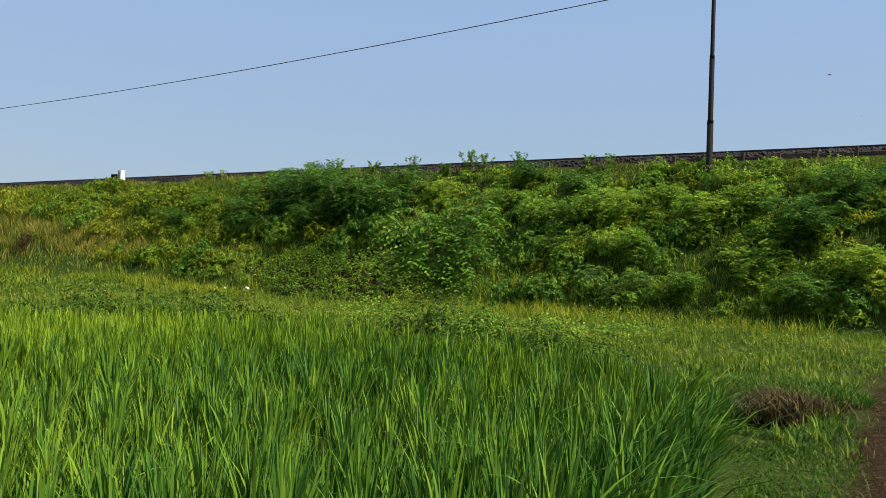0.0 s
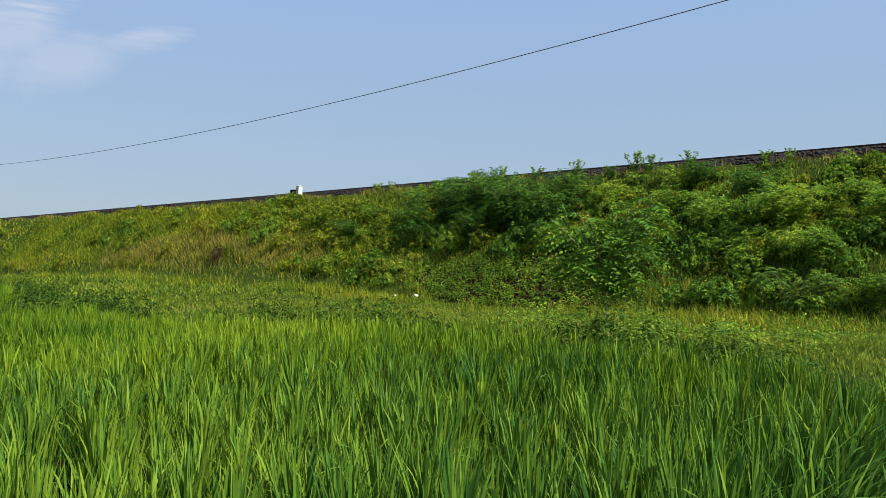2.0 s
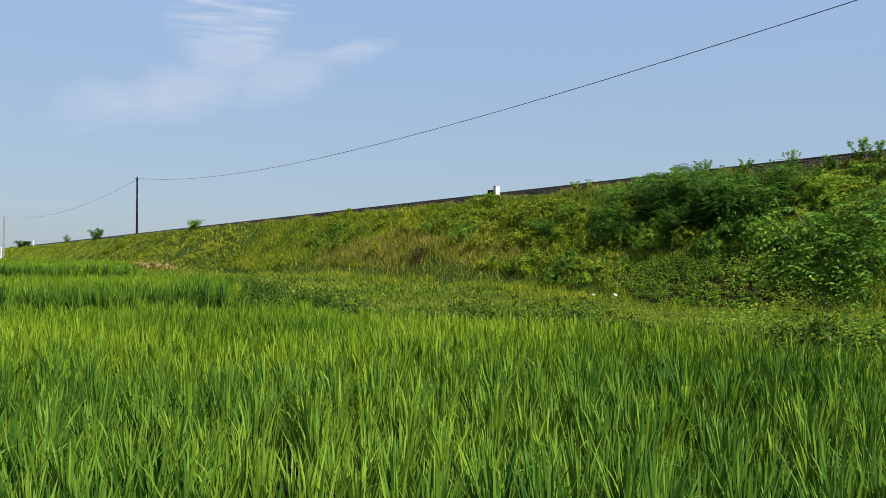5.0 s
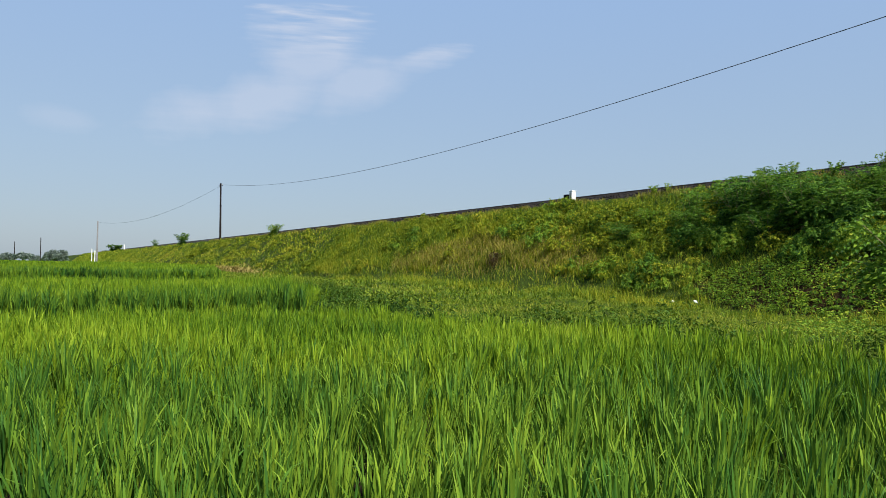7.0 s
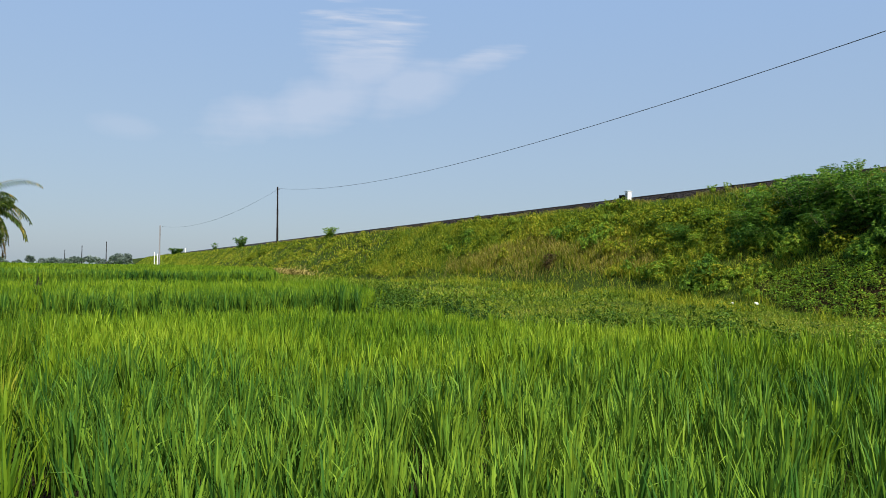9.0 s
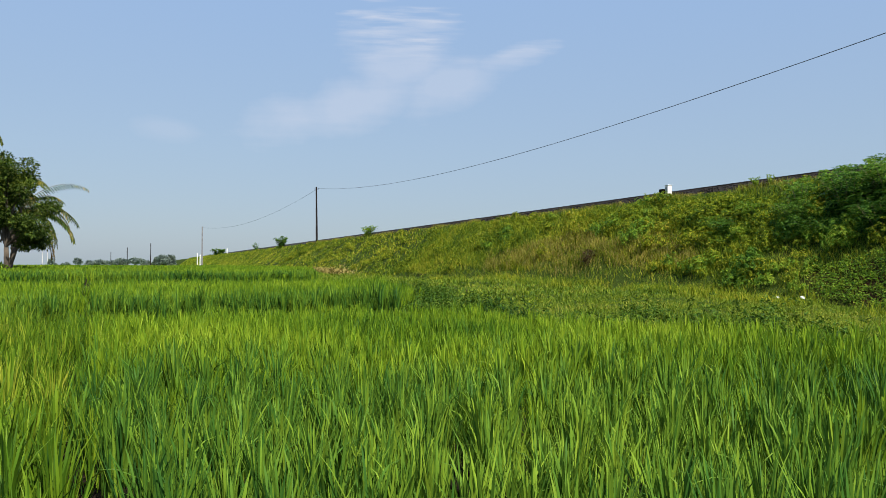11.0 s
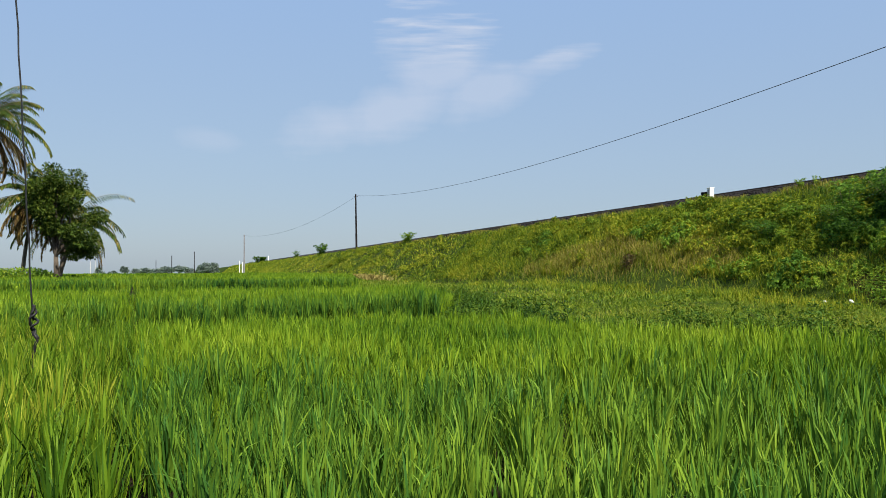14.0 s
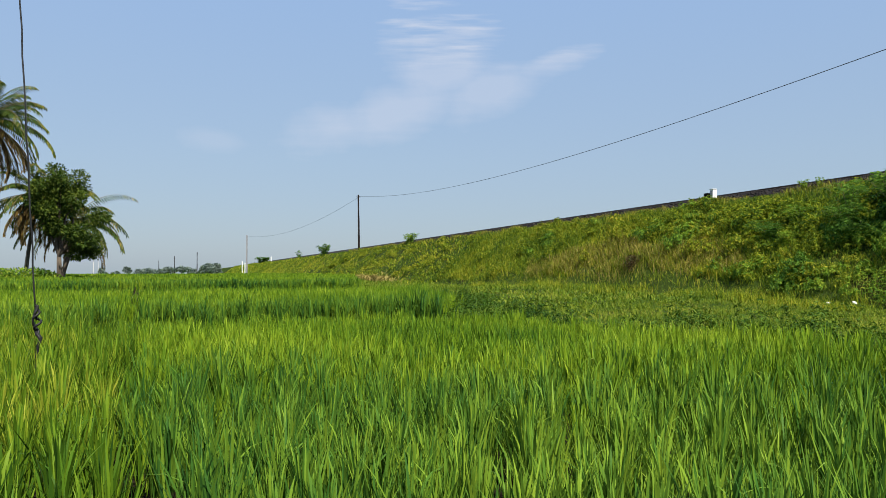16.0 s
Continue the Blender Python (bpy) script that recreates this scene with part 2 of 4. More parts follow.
def ground_material():
    def build(N, L):
        geo, sep = N("ShaderNodeNewGeometry"), N("ShaderNodeSeparateXYZ")
        L(geo.outputs["Position"], sep.inputs[0])
        big, small = N("ShaderNodeTexNoise"), N("ShaderNodeTexNoise")
        for n, s, d in ((big, 0.55, 5), (small, 26.0, 8)):
            n.inputs["Scale"].default_value, n.inputs["Detail"].default_value = s, d
            L(geo.outputs["Position"], n.inputs["Vector"])
        soil = ramp(N, [(0.3, (0.012, 0.007, 0.004)), (0.55, (0.030, 0.019, 0.009)), (0.75, (0.07, 0.048, 0.022))])
        turf = ramp(N, [(0.3, (0.012, 0.026, 0.005)), (0.5, (0.034, 0.056, 0.009)), (0.72, (0.07, 0.085, 0.018))])
        L(small.outputs["Fac"], soil.inputs["Fac"]), L(small.outputs["Fac"], turf.inputs["Fac"])

        def band(out, lo, hi):
            n = N("ShaderNodeMapRange")
            n.inputs["From Min"].default_value, n.inputs["From Max"].default_value = lo, hi
            L(out, n.inputs["Value"])
            return n.outputs[0]

        def mul(a, b):
            n = N("ShaderNodeMath")
            n.operation = "MULTIPLY"
            L(a, n.inputs[0]), L(b, n.inputs[1])
            return n.outputs[0]
        jit = N("ShaderNodeMath")           # the trodden path wanders along the paddy's end
        jit.operation = "MULTIPLY_ADD"
        L(big.outputs["Fac"], jit.inputs[0])
        jit.inputs[1].default_value = 0.9
        L(sep.outputs["X"], jit.inputs[2])
        path = mul(mul(band(jit.outputs[0], -0.05, 0.25), band(jit.outputs[0], 1.25, 0.95)), band(sep.outputs["Y"], 12.5, 10.0))
        bare = N("ShaderNodeMapRange")
        bare.inputs["From Min"].default_value, bare.inputs["From Max"].default_value = 0.60, 0.72
        L(big.outputs["Fac"], bare.inputs["Value"])
        mx = N("ShaderNodeMath")
        mx.operation = "MAXIMUM"
        near = mul(bare.outputs[0], band(sep.outputs["X"], -140, -90))
        vd = N("ShaderNodeVectorMath")       # the worn patch low on the bank
        vd.operation = "MULTIPLY_ADD"
        L(geo.outputs["Position"], vd.inputs[0])
        vd.inputs[1].default_value, vd.inputs[2].default_value = (1 / 4.6, 1 / 1.1, 0), (15.0 / 4.6, -20.0 / 1.1, 0)
        ln = N("ShaderNodeVectorMath")
        ln.operation = "LENGTH"
        L(vd.outputs[0], ln.inputs[0])
        worn_m = N("ShaderNodeMath")
        worn_m.operation = "MAXIMUM"
        L(band(ln.outputs["Value"], 1.1, 0.7), worn_m.inputs[0]), L(near, worn_m.inputs[1])
        L(path, mx.inputs[0]), L(worn_m.outputs[0], mx.inputs[1])
        mix = N("ShaderNodeMix")
        mix.data_type = "RGBA"
        L(mx.outputs[0], mix.inputs["Factor"]), L(turf.outputs[0], mix.inputs["A"]), L(soil.outputs[0], mix.inputs["B"])
        crop = ramp(N, [(0.3, (0.07, 0.16, 0.015)), (0.7, (0.14, 0.25, 0.02))])
        L(big.outputs["Fac"], crop.inputs["Fac"])
        mix2 = N("ShaderNodeMix")
        mix2.data_type = "RGBA"
        L(mul(band(sep.outputs["X"], -90, -130), band(sep.outputs["Y"], 19.5, 18.5)), mix2.inputs["Factor"]), L(mix.outputs["Result"], mix2.inputs["A"]), L(crop.outputs[0], mix2.inputs["B"])
        mud = ramp(N, [(0.3, (0.010, 0.009, 0.006)), (0.7, (0.028, 0.022, 0.014))])
        L(small.outputs["Fac"], mud.inputs["Fac"])
        mix = N("ShaderNodeMix")
        mix.data_type = "RGBA"
        L(mul(mul(band(sep.outputs["X"], -0.9, -1.3), band(sep.outputs["X"], -85, -70)), band(sep.outputs["Y"], 5.6, 4.8)), mix.inputs["Factor"])
        L(mix2.outputs["Result"], mix.inputs["A"]), L(mud.outputs[0], mix.inputs["B"])
        bp, p, o = N("ShaderNodeBump"), N("ShaderNodeBsdfPrincipled"), N("ShaderNodeOutputMaterial")
        bp.inputs["Strength"].default_value, bp.inputs["Distance"].default_value = 0.6, 0.05
        L(small.outputs["Fac"], bp.inputs["Height"]), L(bp.outputs[0], p.inputs["Normal"])
        p.inputs["Roughness"].default_value = 1.0
        p.inputs["Specular IOR Level"].default_value = 0.03
        L(mix.outputs["Result"], p.inputs["Base Color"]), L(p.outputs[0], o.inputs[0])
    return shader("earth_and_turf", build)


M_GROUND = ground_material()
RNG = np.random.default_rng(11)


# ---- mesh helpers ----
def tris(name, V, F, mat, parent=None, label=""):
    """One mesh object of triangles from arrays of points and corners."""
    V, F = np.asarray(V, np.float32), np.asarray(F, np.int32)
    me = bpy.data.meshes.new(name)
    me.vertices.add(len(V)), me.loops.add(F.size), me.polygons.add(len(F))
    me.vertices.foreach_set("co", V.ravel())
    me.loops.foreach_set("vertex_index", F.ravel())
    me.polygons.foreach_set("loop_start", np.arange(0, F.size, 3, dtype=np.int32))
    me.update(calc_edges=True)
    me.materials.append(mat)
    ob = new(name, me)
    ob.parent = parent
    if label:
        tagged(ob, label)
    return ob


def part(name, bm, mat, parent=None, label="", smooth=False):
    me = bpy.data.meshes.new(name)
    bm.normal_update()
    bm.to_mesh(me)
    bm.free()
    if smooth:
        me.polygons.foreach_set("use_smooth", [True] * len(me.polygons))
    me.materials.append(mat)
    ob = new(name, me)
    ob.parent = parent
    if label:
        tagged(ob, label)
    return ob


def empty(name, m, **tags):
    ob = new(name)
    ob.matrix_basis = m
    return tagged(ob, **tags)


def add_box(bm, lo, hi, bevel=0.0):
    r = bmesh.ops.create_cube(bm, size=1.0)
    for v in r["verts"]:
        v.co = [lo[i] + (v.co[i] + 0.5) * (hi[i] - lo[i]) for i in range(3)]
    if bevel:
        es = list({e for v in r["verts"] for e in v.link_edges})
        bmesh.ops.bevel(bm, geom=es, offset=bevel, segments=2, affect="EDGES", profile=0.5)


def add_tube(bm, pts, radii, sides=8, cap=True):
    """A tube along points with a radius at each."""
    rings = []
    for i, p in enumerate(pts):
        p = Vector(p)
        d = (Vector(pts[min(i + 1, len(pts) - 1)]) - Vector(pts[max(i - 1, 0)])).normalized()
        a = d.orthogonal().normalized() if not rings else (prev - d * prev.dot(d)).normalized()
        prev = a
        b = d.cross(a)
        rings.append([bm.verts.new(p + (a * math.cos(2 * math.pi * k / sides) + b * math.sin(2 * math.pi * k / sides)) * radii[i]) for k in range(sides)])
    for r0, r1 in zip(rings, rings[1:]):
        for k in range(sides):
            bm.faces.new((r0[k], r0[(k + 1) % sides], r1[(k + 1) % sides], r1[k]))
    if cap:
        bm.faces.new(rings[0][::-1]), bm.faces.new(rings[-1])


def blade_arrays(base, h, width, az, lean, bend, seg=4, taper=0.45):
    """Grass blades: tapering ribbons that lean and bend over; arrays of one row a blade."""
    n = len(base)
    s = np.linspace(0, 1, seg + 1)
    d = np.stack([np.cos(az), np.sin(az)], 1)
    twist = az + np.pi / 2 + RNG.normal(0, 0.5, n)
    side = np.stack([np.cos(twist), np.sin(twist)], 1)
    V = np.empty((n, 2 * seg + 1, 3))
    for i, si in enumerate(s):
        out = h * (lean * si + bend * si ** 2.4)
        up = h * (si - 0.55 * bend * si ** 3 * np.minimum(1, bend))
        c = np.stack([base[:, 0] + d[:, 0] * out, base[:, 1] + d[:, 1] * out, base[:, 2] + up], 1)
        if i == seg:
            V[:, 2 * seg] = c
        else:
            wd = 0.5 * width * (0.65 + 0.35 * min(1, 3 * si)) * (1 - max(0, (si - taper) / (1 - taper)) ** 1.5)
            off = np.stack([side[:, 0] * wd, side[:, 1] * wd, np.zeros(n)], 1)
            V[:, 2 * i], V[:, 2 * i + 1] = c - off, c + off
    f = []
    for i in range(seg - 1):
        a = 2 * i
        f += [(a, a + 1, a + 3), (a, a + 3, a + 2)]
    a = 2 * (seg - 1)
    f.append((a, a + 1, a + 2))
    F = np.array(f)[None] + (np.arange(n) * (2 * seg + 1))[:, None, None]
    return V.reshape(-1, 3), F.reshape(-1, 3)


def leaf_arrays(P, D, length, width, sag=0.15, face=None):
    """Leaves: folded diamonds at points P along directions D."""
    n = len(P)
    D = D / np.maximum(1e-6, np.linalg.norm(D, axis=1, keepdims=True))
    up = (np.tile((0.0, 0.0, 1.0), (n, 1)) if face is None else face) + RNG.normal(0, 0.45, (n, 3))
    S = np.cross(D, up)
    S /= np.maximum(1e-6, np.linalg.norm(S, axis=1, keepdims=True))
    U = np.cross(S, D)
    length, width = np.broadcast_to(length, n)[:, None], np.broadcast_to(width, n)[:, None]
    mid = P + D * length * 0.45
    V = np.stack([P, mid - S * width / 2 + U * width * 0.18, P + D * length - U * length * sag, mid + S * width / 2 + U * width * 0.18], 1)
    F = np.array([(0, 1, 2), (0, 2, 3)])[None] + (np.arange(n) * 4)[:, None, None]
    return V.reshape(-1, 3), F.reshape(-1, 3)


def join(*pairs):
    Vs, Fs, k = [], [], 0
    for V, F in pairs:
        Vs.append(V), Fs.append(F + k)
        k += len(V)
    return np.concatenate(Vs), np.concatenate(Fs)


def sphere_dirs(n, up=0.0):
    v = RNG.normal(0, 1, (n, 3))
    v /= np.linalg.norm(v, axis=1, keepdims=True)
    v[:, 2] += up
    return v / np.linalg.norm(v, axis=1, keepdims=True)


def pinnate(P, D, rachis, leaflet, pairs=7, droop=0.35):
    """Compound leaves: pairs of leaflets along drooping stalks that start at P and point along D."""
    n = len(P)
    D = D / np.linalg.norm(D, axis=1, keepdims=True)
    S = np.cross(D, np.tile((0.0, 0.0, 1.0), (n, 1)) + RNG.normal(0, 0.2, (n, 3)))
    S /= np.maximum(1e-6, np.linalg.norm(S, axis=1, keepdims=True))
    rachis = np.broadcast_to(rachis, n)[:, None]
    Ps, Ds, Ls = [], [], []
    for i in range(pairs):
        s = (i + 1.0) / pairs
        p = P + D * rachis * s + np.array((0, 0, -1.0)) * rachis * droop * s * s
        for sg in (-1, 1):
            Ps.append(p)
            Ds.append(D * 0.45 + sg * S - np.array((0, 0, 0.25)))
            Ls.append(np.full(n, leaflet * (1 - 0.45 * abs(2 * s - 0.9))))
    return leaf_arrays(np.concatenate(Ps), np.concatenate(Ds), np.concatenate(Ls), np.concatenate(Ls) * 0.42)


# ---- the lie of the land ----
def smooth(a, lo, hi):
    t = np.clip((a - lo) / (hi - lo), 0, 1)
    return t * t * (3 - 2 * t)


def ripple(x, y):
    return (np.sin(0.9 * x + 1.3 * np.sin(0.6 * y)) * np.sin(1.1 * y + 0.7) + 0.6 * np.sin(2.3 * x + 1.7 * y + 1) * np.sin(1.9 * y - 0.8 * x)
            + 0.35 * np.sin(5.1 * x - 1.2) * np.sin(4.3 * y + 2.0 * np.sin(x)))


def edge(x):
    """Where the paddies end before the verge."""
    return np.interp(-x, [0, 1.2, 2.5, 4, 7, 9, 12, 15, 18, 28, 40, 84, 130], [4.5, 5.8, 6.4, 6.5, 6.7, 5.9, 4.7, 4.8, 6.3, 8.2, 8.6, 17.6, 17.8]) + 0.12 * np.sin(3.1 * x) + 0.08 * np.sin(7.7 * x)


FOOT, CREST, CREST_Z = 19.0, 24.5, 4.62


def land(x, y):
    """Height of the ground: paddies, grassy verge, railway embankment."""
    x, y = np.asarray(x, float), np.asarray(y, float)
    z = np.where(y < 6.3, -0.06, 0.0) * smooth(-x, 0.2, 1.2)
    near = 1 - smooth(np.hypot(x, y), 120, 220)
    bank = np.minimum(1, np.maximum(0, (y - FOOT) / (CREST - FOOT)))
    rise = bank * CREST_Z
    far = 1 - smooth(y, 28.3, 34.5)
    verge = smooth(y, 6.2, 8.0) * (1 - bank)
    z = z + rise * far
    z = z + verge * (0.04 * ripple(x, y) + 0.26 * smooth(-x, 15, 24) * (1 - smooth(-x, 34, 50)) * smooth(y, 9, 18)) * near
    z = z + 0.13 * ripple(0.8 * x, 0.9 * y) * np.sin(np.pi * bank) * near
    z = z + (1 - bank) * (0.20 * smooth(-x, 31, 37) + 0.32 * smooth(-x, 42, 100)) * (1 - smooth(y, 24, 30))
    z = z + 0.30 * np.exp(-((y - edge(x) - 1.0) / 0.55) ** 2) * smooth(-x, 1.7, 3.2) * (1 - smooth(-x, 30, 36))   # the bund
    # the washed-out hollow beside the path
    hx, hy = (x + 1.2) / 0.46, (y - 7.6) / 0.95
    z = z - 0.75 * np.exp(-(hx * hx + hy * hy) ** 3)
    return z


def build_ground():
    def steps(lo, hi, d0, growth):
        out, d = [], d0
        a = lo
        while a < hi:
            out.append(a)
            a += d
            d *= growth
        return out
    xr = sorted({*[-v for v in steps(0, 60, 0.25, 1.006)], *[v for v in steps(0.25, 12, 0.25, 1.03)],
                 -75, -90, -110, -135, -165, -200, -260, -350, -500, -800, -1500, -3000, 16, 24, 40, 80, 200, 800, 2500})
    yr = sorted({-3000, -1200, -500, -200, -90, -45, -25, -15, -9, -5, -2, 0, 1, 2, 3, 4, 5, 5.6, 6.1, *np.arange(6.3, 10.5, 0.2), *np.arange(10.5, 18.5, 0.5),
                 *np.arange(18.5, 25.6, 0.25), 26, 28, 28.5, 29.5, 31, 33, 35, 45, 90, 200, 500, 1200, 3000})
    X, Y = np.meshgrid(np.array(xr, float), np.array(yr, float), indexing="ij")
    V = np.stack([X, Y, land(X, Y)], -1).reshape(-1, 3)
    nx, ny = len(xr), len(yr)
    i, j = np.meshgrid(np.arange(nx - 1), np.arange(ny - 1), indexing="ij")
    a = (i * ny + j).ravel()
    F = np.concatenate([np.stack([a, a + ny, a + ny + 1], 1), np.stack([a, a + ny + 1, a + 1], 1)])
    g = tris("ground", V, F, M_GROUND)
    g.data.polygons.foreach_set("use_smooth", [True] * len(g.data.polygons))
    tagged(g, "green farmland rising into a grassy railway embankment", "ground", kind="structure")


build_ground()


# ---- rice ----
def rice_field(inside, x0, x1, y0, y1, hills, per_hill, height, width, seg, label, mat=None):
    """Rice in planted hills, each a fan of blades, kept where inside() says."""
    gap = hills ** -0.5
    hx, hy = (a.ravel() for a in np.meshgrid(np.arange(x0, x1, gap), np.arange(y0, y1, gap)))
    hx, hy = hx + RNG.normal(0, 0.27 * gap, len(hx)), hy + RNG.normal(0, 0.27 * gap, len(hy))
    k = inside(hx, hy)
    hx, hy = hx[k], hy[k]
    n = len(hx)
    tall = 1 + 0.05 * ripple(0.7 * hx, 0.8 * hy) + RNG.normal(0, 0.075, n)
    hx, hy, tall = (np.repeat(a, per_hill) for a in (hx, hy, tall))
    N = len(hx)
    az = RNG.uniform(0, 2 * np.pi, N)
    r = 0.042 * np.sqrt(RNG.uniform(0, 1, N))
    bx, by = hx + r * np.cos(az), hy + r * np.sin(az)
    # leaves leave the culms at several heights; most tips end near the canopy's top
    tip = height * tall * (1.06 - 0.40 * RNG.uniform(0, 1, N) ** 1.4)
    low = tip * np.where(RNG.uniform(0, 1, N) < 0.25, RNG.uniform(0.05, 0.3, N), RNG.uniform(0.46, 0.76, N))
    lean, bend = np.abs(RNG.normal(0.11, 0.09, N)), np.abs(RNG.normal(0.08, 0.12, N))
    out = (hx > -0.65 - 0.13 * np.maximum(0, hy)) & (RNG.uniform(0, 1, N) < 0.7)      # the last hills lean out over the turf
    az[out] = RNG.normal(0, 0.7, out.sum())
    lean[out] += RNG.uniform(0.0, 0.4, out.sum())
    bend[out] += RNG.uniform(0.0, 0.5, out.sum())
    k = RNG.uniform(0, 1, N) < 0.03
    bend[k] += RNG.uniform(0.4, 1.0, k.sum())
    V, F = blade_arrays(np.stack([bx, by, land(bx, by) + low], 1), tip - low, width * RNG.uniform(0.7, 1.25, N), az, lean, bend, seg, 0.55)
    return tagged(tris("rice_paddy", V, F, mat or M_RICE_SHADED), label, "rice", kind="stuff")


def furrow(x, y):
    """The gap that parts the paddies lengthwise."""
    line = 0.055 * -x + 0.12 * np.sin(0.8 * x)
    return np.abs(y + line) > np.where(x > -13, 0.07 + 0.05 * np.sin(1.7 * x + 1), 0.17 + 0.05 * np.sin(3 * x))


def first(x, y):
    return (y < edge(x)) & (x < -0.30 - 0.13 * np.maximum(0, y) + 0.05 * np.sin(6 * y)) & (np.hypot(x, y) > 1.15) & furrow(x, y) & (x > -12.0 + 0.1 * np.sin(4 * y))


def second(x, y):
    return (y < edge(x)) & (x < -14.3 + 0.1 * np.sin(5 * y)) & (x > -28) & furrow(x, y) & (y > 0.34 * x + 1)


def third(x, y):
    return (y < edge(x)) & (x < -39 + 0.3 * np.sin(2 * y)) & (x > -84) & furrow(x, y) & (y > 0.3 * x + 2)


def fourth(x, y):
    return (y < edge(x)) & (x < -85.5) & (x > -190) & (y > 0.26 * x)


def pale(x, y):
    """Beyond the furrow stands a yellower, coarser lot."""
    return y < -0.055 * -x - 0.12 * np.sin(0.8 * x)


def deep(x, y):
    """The paddy's deeper green near end, darkened for blade shade, thinning into lighter rice."""
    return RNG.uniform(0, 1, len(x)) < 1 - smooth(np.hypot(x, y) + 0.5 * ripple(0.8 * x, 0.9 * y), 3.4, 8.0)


rice_field(lambda x, y: first(x, y) & ~pale(x, y) & deep(x, y), -8.5, 0, -2, 6.8, 27, 52, 0.61, 0.0104, 4, "lush deep green young rice in the nearest paddy, shade put into its colour")
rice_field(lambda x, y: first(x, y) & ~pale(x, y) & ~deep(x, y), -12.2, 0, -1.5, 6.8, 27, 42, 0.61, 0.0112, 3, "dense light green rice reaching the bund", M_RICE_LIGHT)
rice_field(lambda x, y: first(x, y) & pale(x, y), -12.2, 0, -4.2, 0.6, 23, 44, 0.63, 0.0112, 3, "yellowing coarse rice beyond a furrow", M_RICE_PALE)
# edge strips in the darker leaf paint the shade on both paddies' front faces
rice_field(lambda x, y: second(x, y) & (x > -15.0), -15.2, -14.0, -6, 6, 40, 34, 0.78, 0.016, 3, "dense green rice along the second paddy's edge, coloured dark as its shaded front")
rice_field(lambda x, y: third(x, y) & (x > -41), -41.2, -38.4, -12, 9, 12, 24, 0.76, 0.034, 2, "dense green rice along the further paddy's edge, coloured dark as its shaded front")
rice_field(second, -28, -14.6, -8, 8.8, 24, 22, 0.74, 0.019, 2, "bright green rice paddy behind a narrow bund", M_RICE_LIGHT)
rice_field(third, -84, -38.6, -19, 18, 5, 11, 0.66, 0.040, 2, "light green rice paddy further along the verge", M_RICE_LIGHT)
rice_field(fourth, -190, -85, -42, 18, 0.8, 10, 0.66, 0.13, 2, "distant flat green rice paddies", M_RICE_LIGHT)


# ---- verge and slope growth ----
def scatter(n, x0, x1, y0, y1, keep=None):
    x, y = RNG.uniform(x0, x1, n), RNG.uniform(y0, y1, n)
    if keep is not None:
        k = keep(x, y)
        x, y = x[k], y[k]
    return x, y


def on_land(x, y, sink=0.02):
    return np.stack([x, y, land(x, y) - sink], 1)


def verge_ok(x, y):
    path = (np.abs(x + 0.12 + 0.12 * np.sin(0.9 * y)) < RNG.uniform(0.12, 0.46, len(x))) & (y < 11.5)
    hollow = ((x + 1.2) / 0.50) ** 2 + ((y - 7.6) / 0.95) ** 2 < 1
    clear = np.where((x < -1.9) & (x > -31), RNG.uniform(0.2, 1.0, len(x)), 0.1)         # weeds hold the bund
    out = (y > edge(x) + clear) | (x > -0.30 - 0.13 * np.maximum(0, y) + 0.1)
    bare = ripple(0.8 * x + 2, 0.9 * y) > 1.35
    return ~path & ~hollow & out & ~bare & (np.hypot(x, y) > 1.6)


def worn(x, y):
    """Thin, trampled ground low on the bank."""
    return (((x + 15.0) / 4.5) ** 2 + ((y - 20.0) / 1.0) ** 2 < 1) | (((x + 32.5) / 1.0) ** 2 + ((y - 20.3) / 0.35) ** 2 < 1) | ((np.abs(x + 36) < 13) & (np.abs(y - 19.55 - 0.25 * np.sin(0.35 * x)) < 0.42)) | ((x > -43) & (x < -27) & (y > 19.9) & (y < 21.4) & (ripple(0.45 * x, 1.6 * y) > 1.0))


def parched(x, y):
    """The sunburnt stretch of the bank, where grass has yellowed."""
    return ((x + 35.5) / 9.5) ** 2 + ((y - 20.7) / 1.25) ** 2 + 0.35 * ripple(0.7 * x, 1.2 * y) < 1


def grass(name, n, box, hgt, wid, mat, label, keep, seg=3, bend=0.35):
    x, y = scatter(n, *box, keep)
    ok = ~worn(x, y) | (RNG.uniform(0, 1, len(x)) < 0.2)
    x, y = x[ok], y[ok]
    m = len(x)
    h = hgt * RNG.uniform(0.4, 1.15, m) * (1 + 0.3 * ripple(0.9 * x, 1.3 * y))
    V, F = blade_arrays(on_land(x, y), np.maximum(0.03, h), wid * RNG.uniform(0.7, 1.3, m), RNG.uniform(0, 6.3, m), np.abs(RNG.normal(0.2, 0.2, m)), np.abs(RNG.normal(bend, 0.25, m)), seg)
    return tagged(tris(name, V, F, mat), label, "grass", kind="stuff")


grass("short_turf", 95000, (-2.4, 1.1, 2.6, 10.0), 0.075, 0.0085, M_TURF, "short cropped green turf beside the path", verge_ok, 2, 0.5)
grass("verge_grass", 115000, (-24, 3.5, 6.0, 20.0), 0.14, 0.015, M_GRASS, "rough yellowish green grass on the verge", verge_ok, 2)
grass("verge_grass", 60000, (-90, -22, 5.0, 20.5), 0.20, 0.045, M_GRASS, "pale green meadow grass along the embankment's foot", verge_ok, 2)
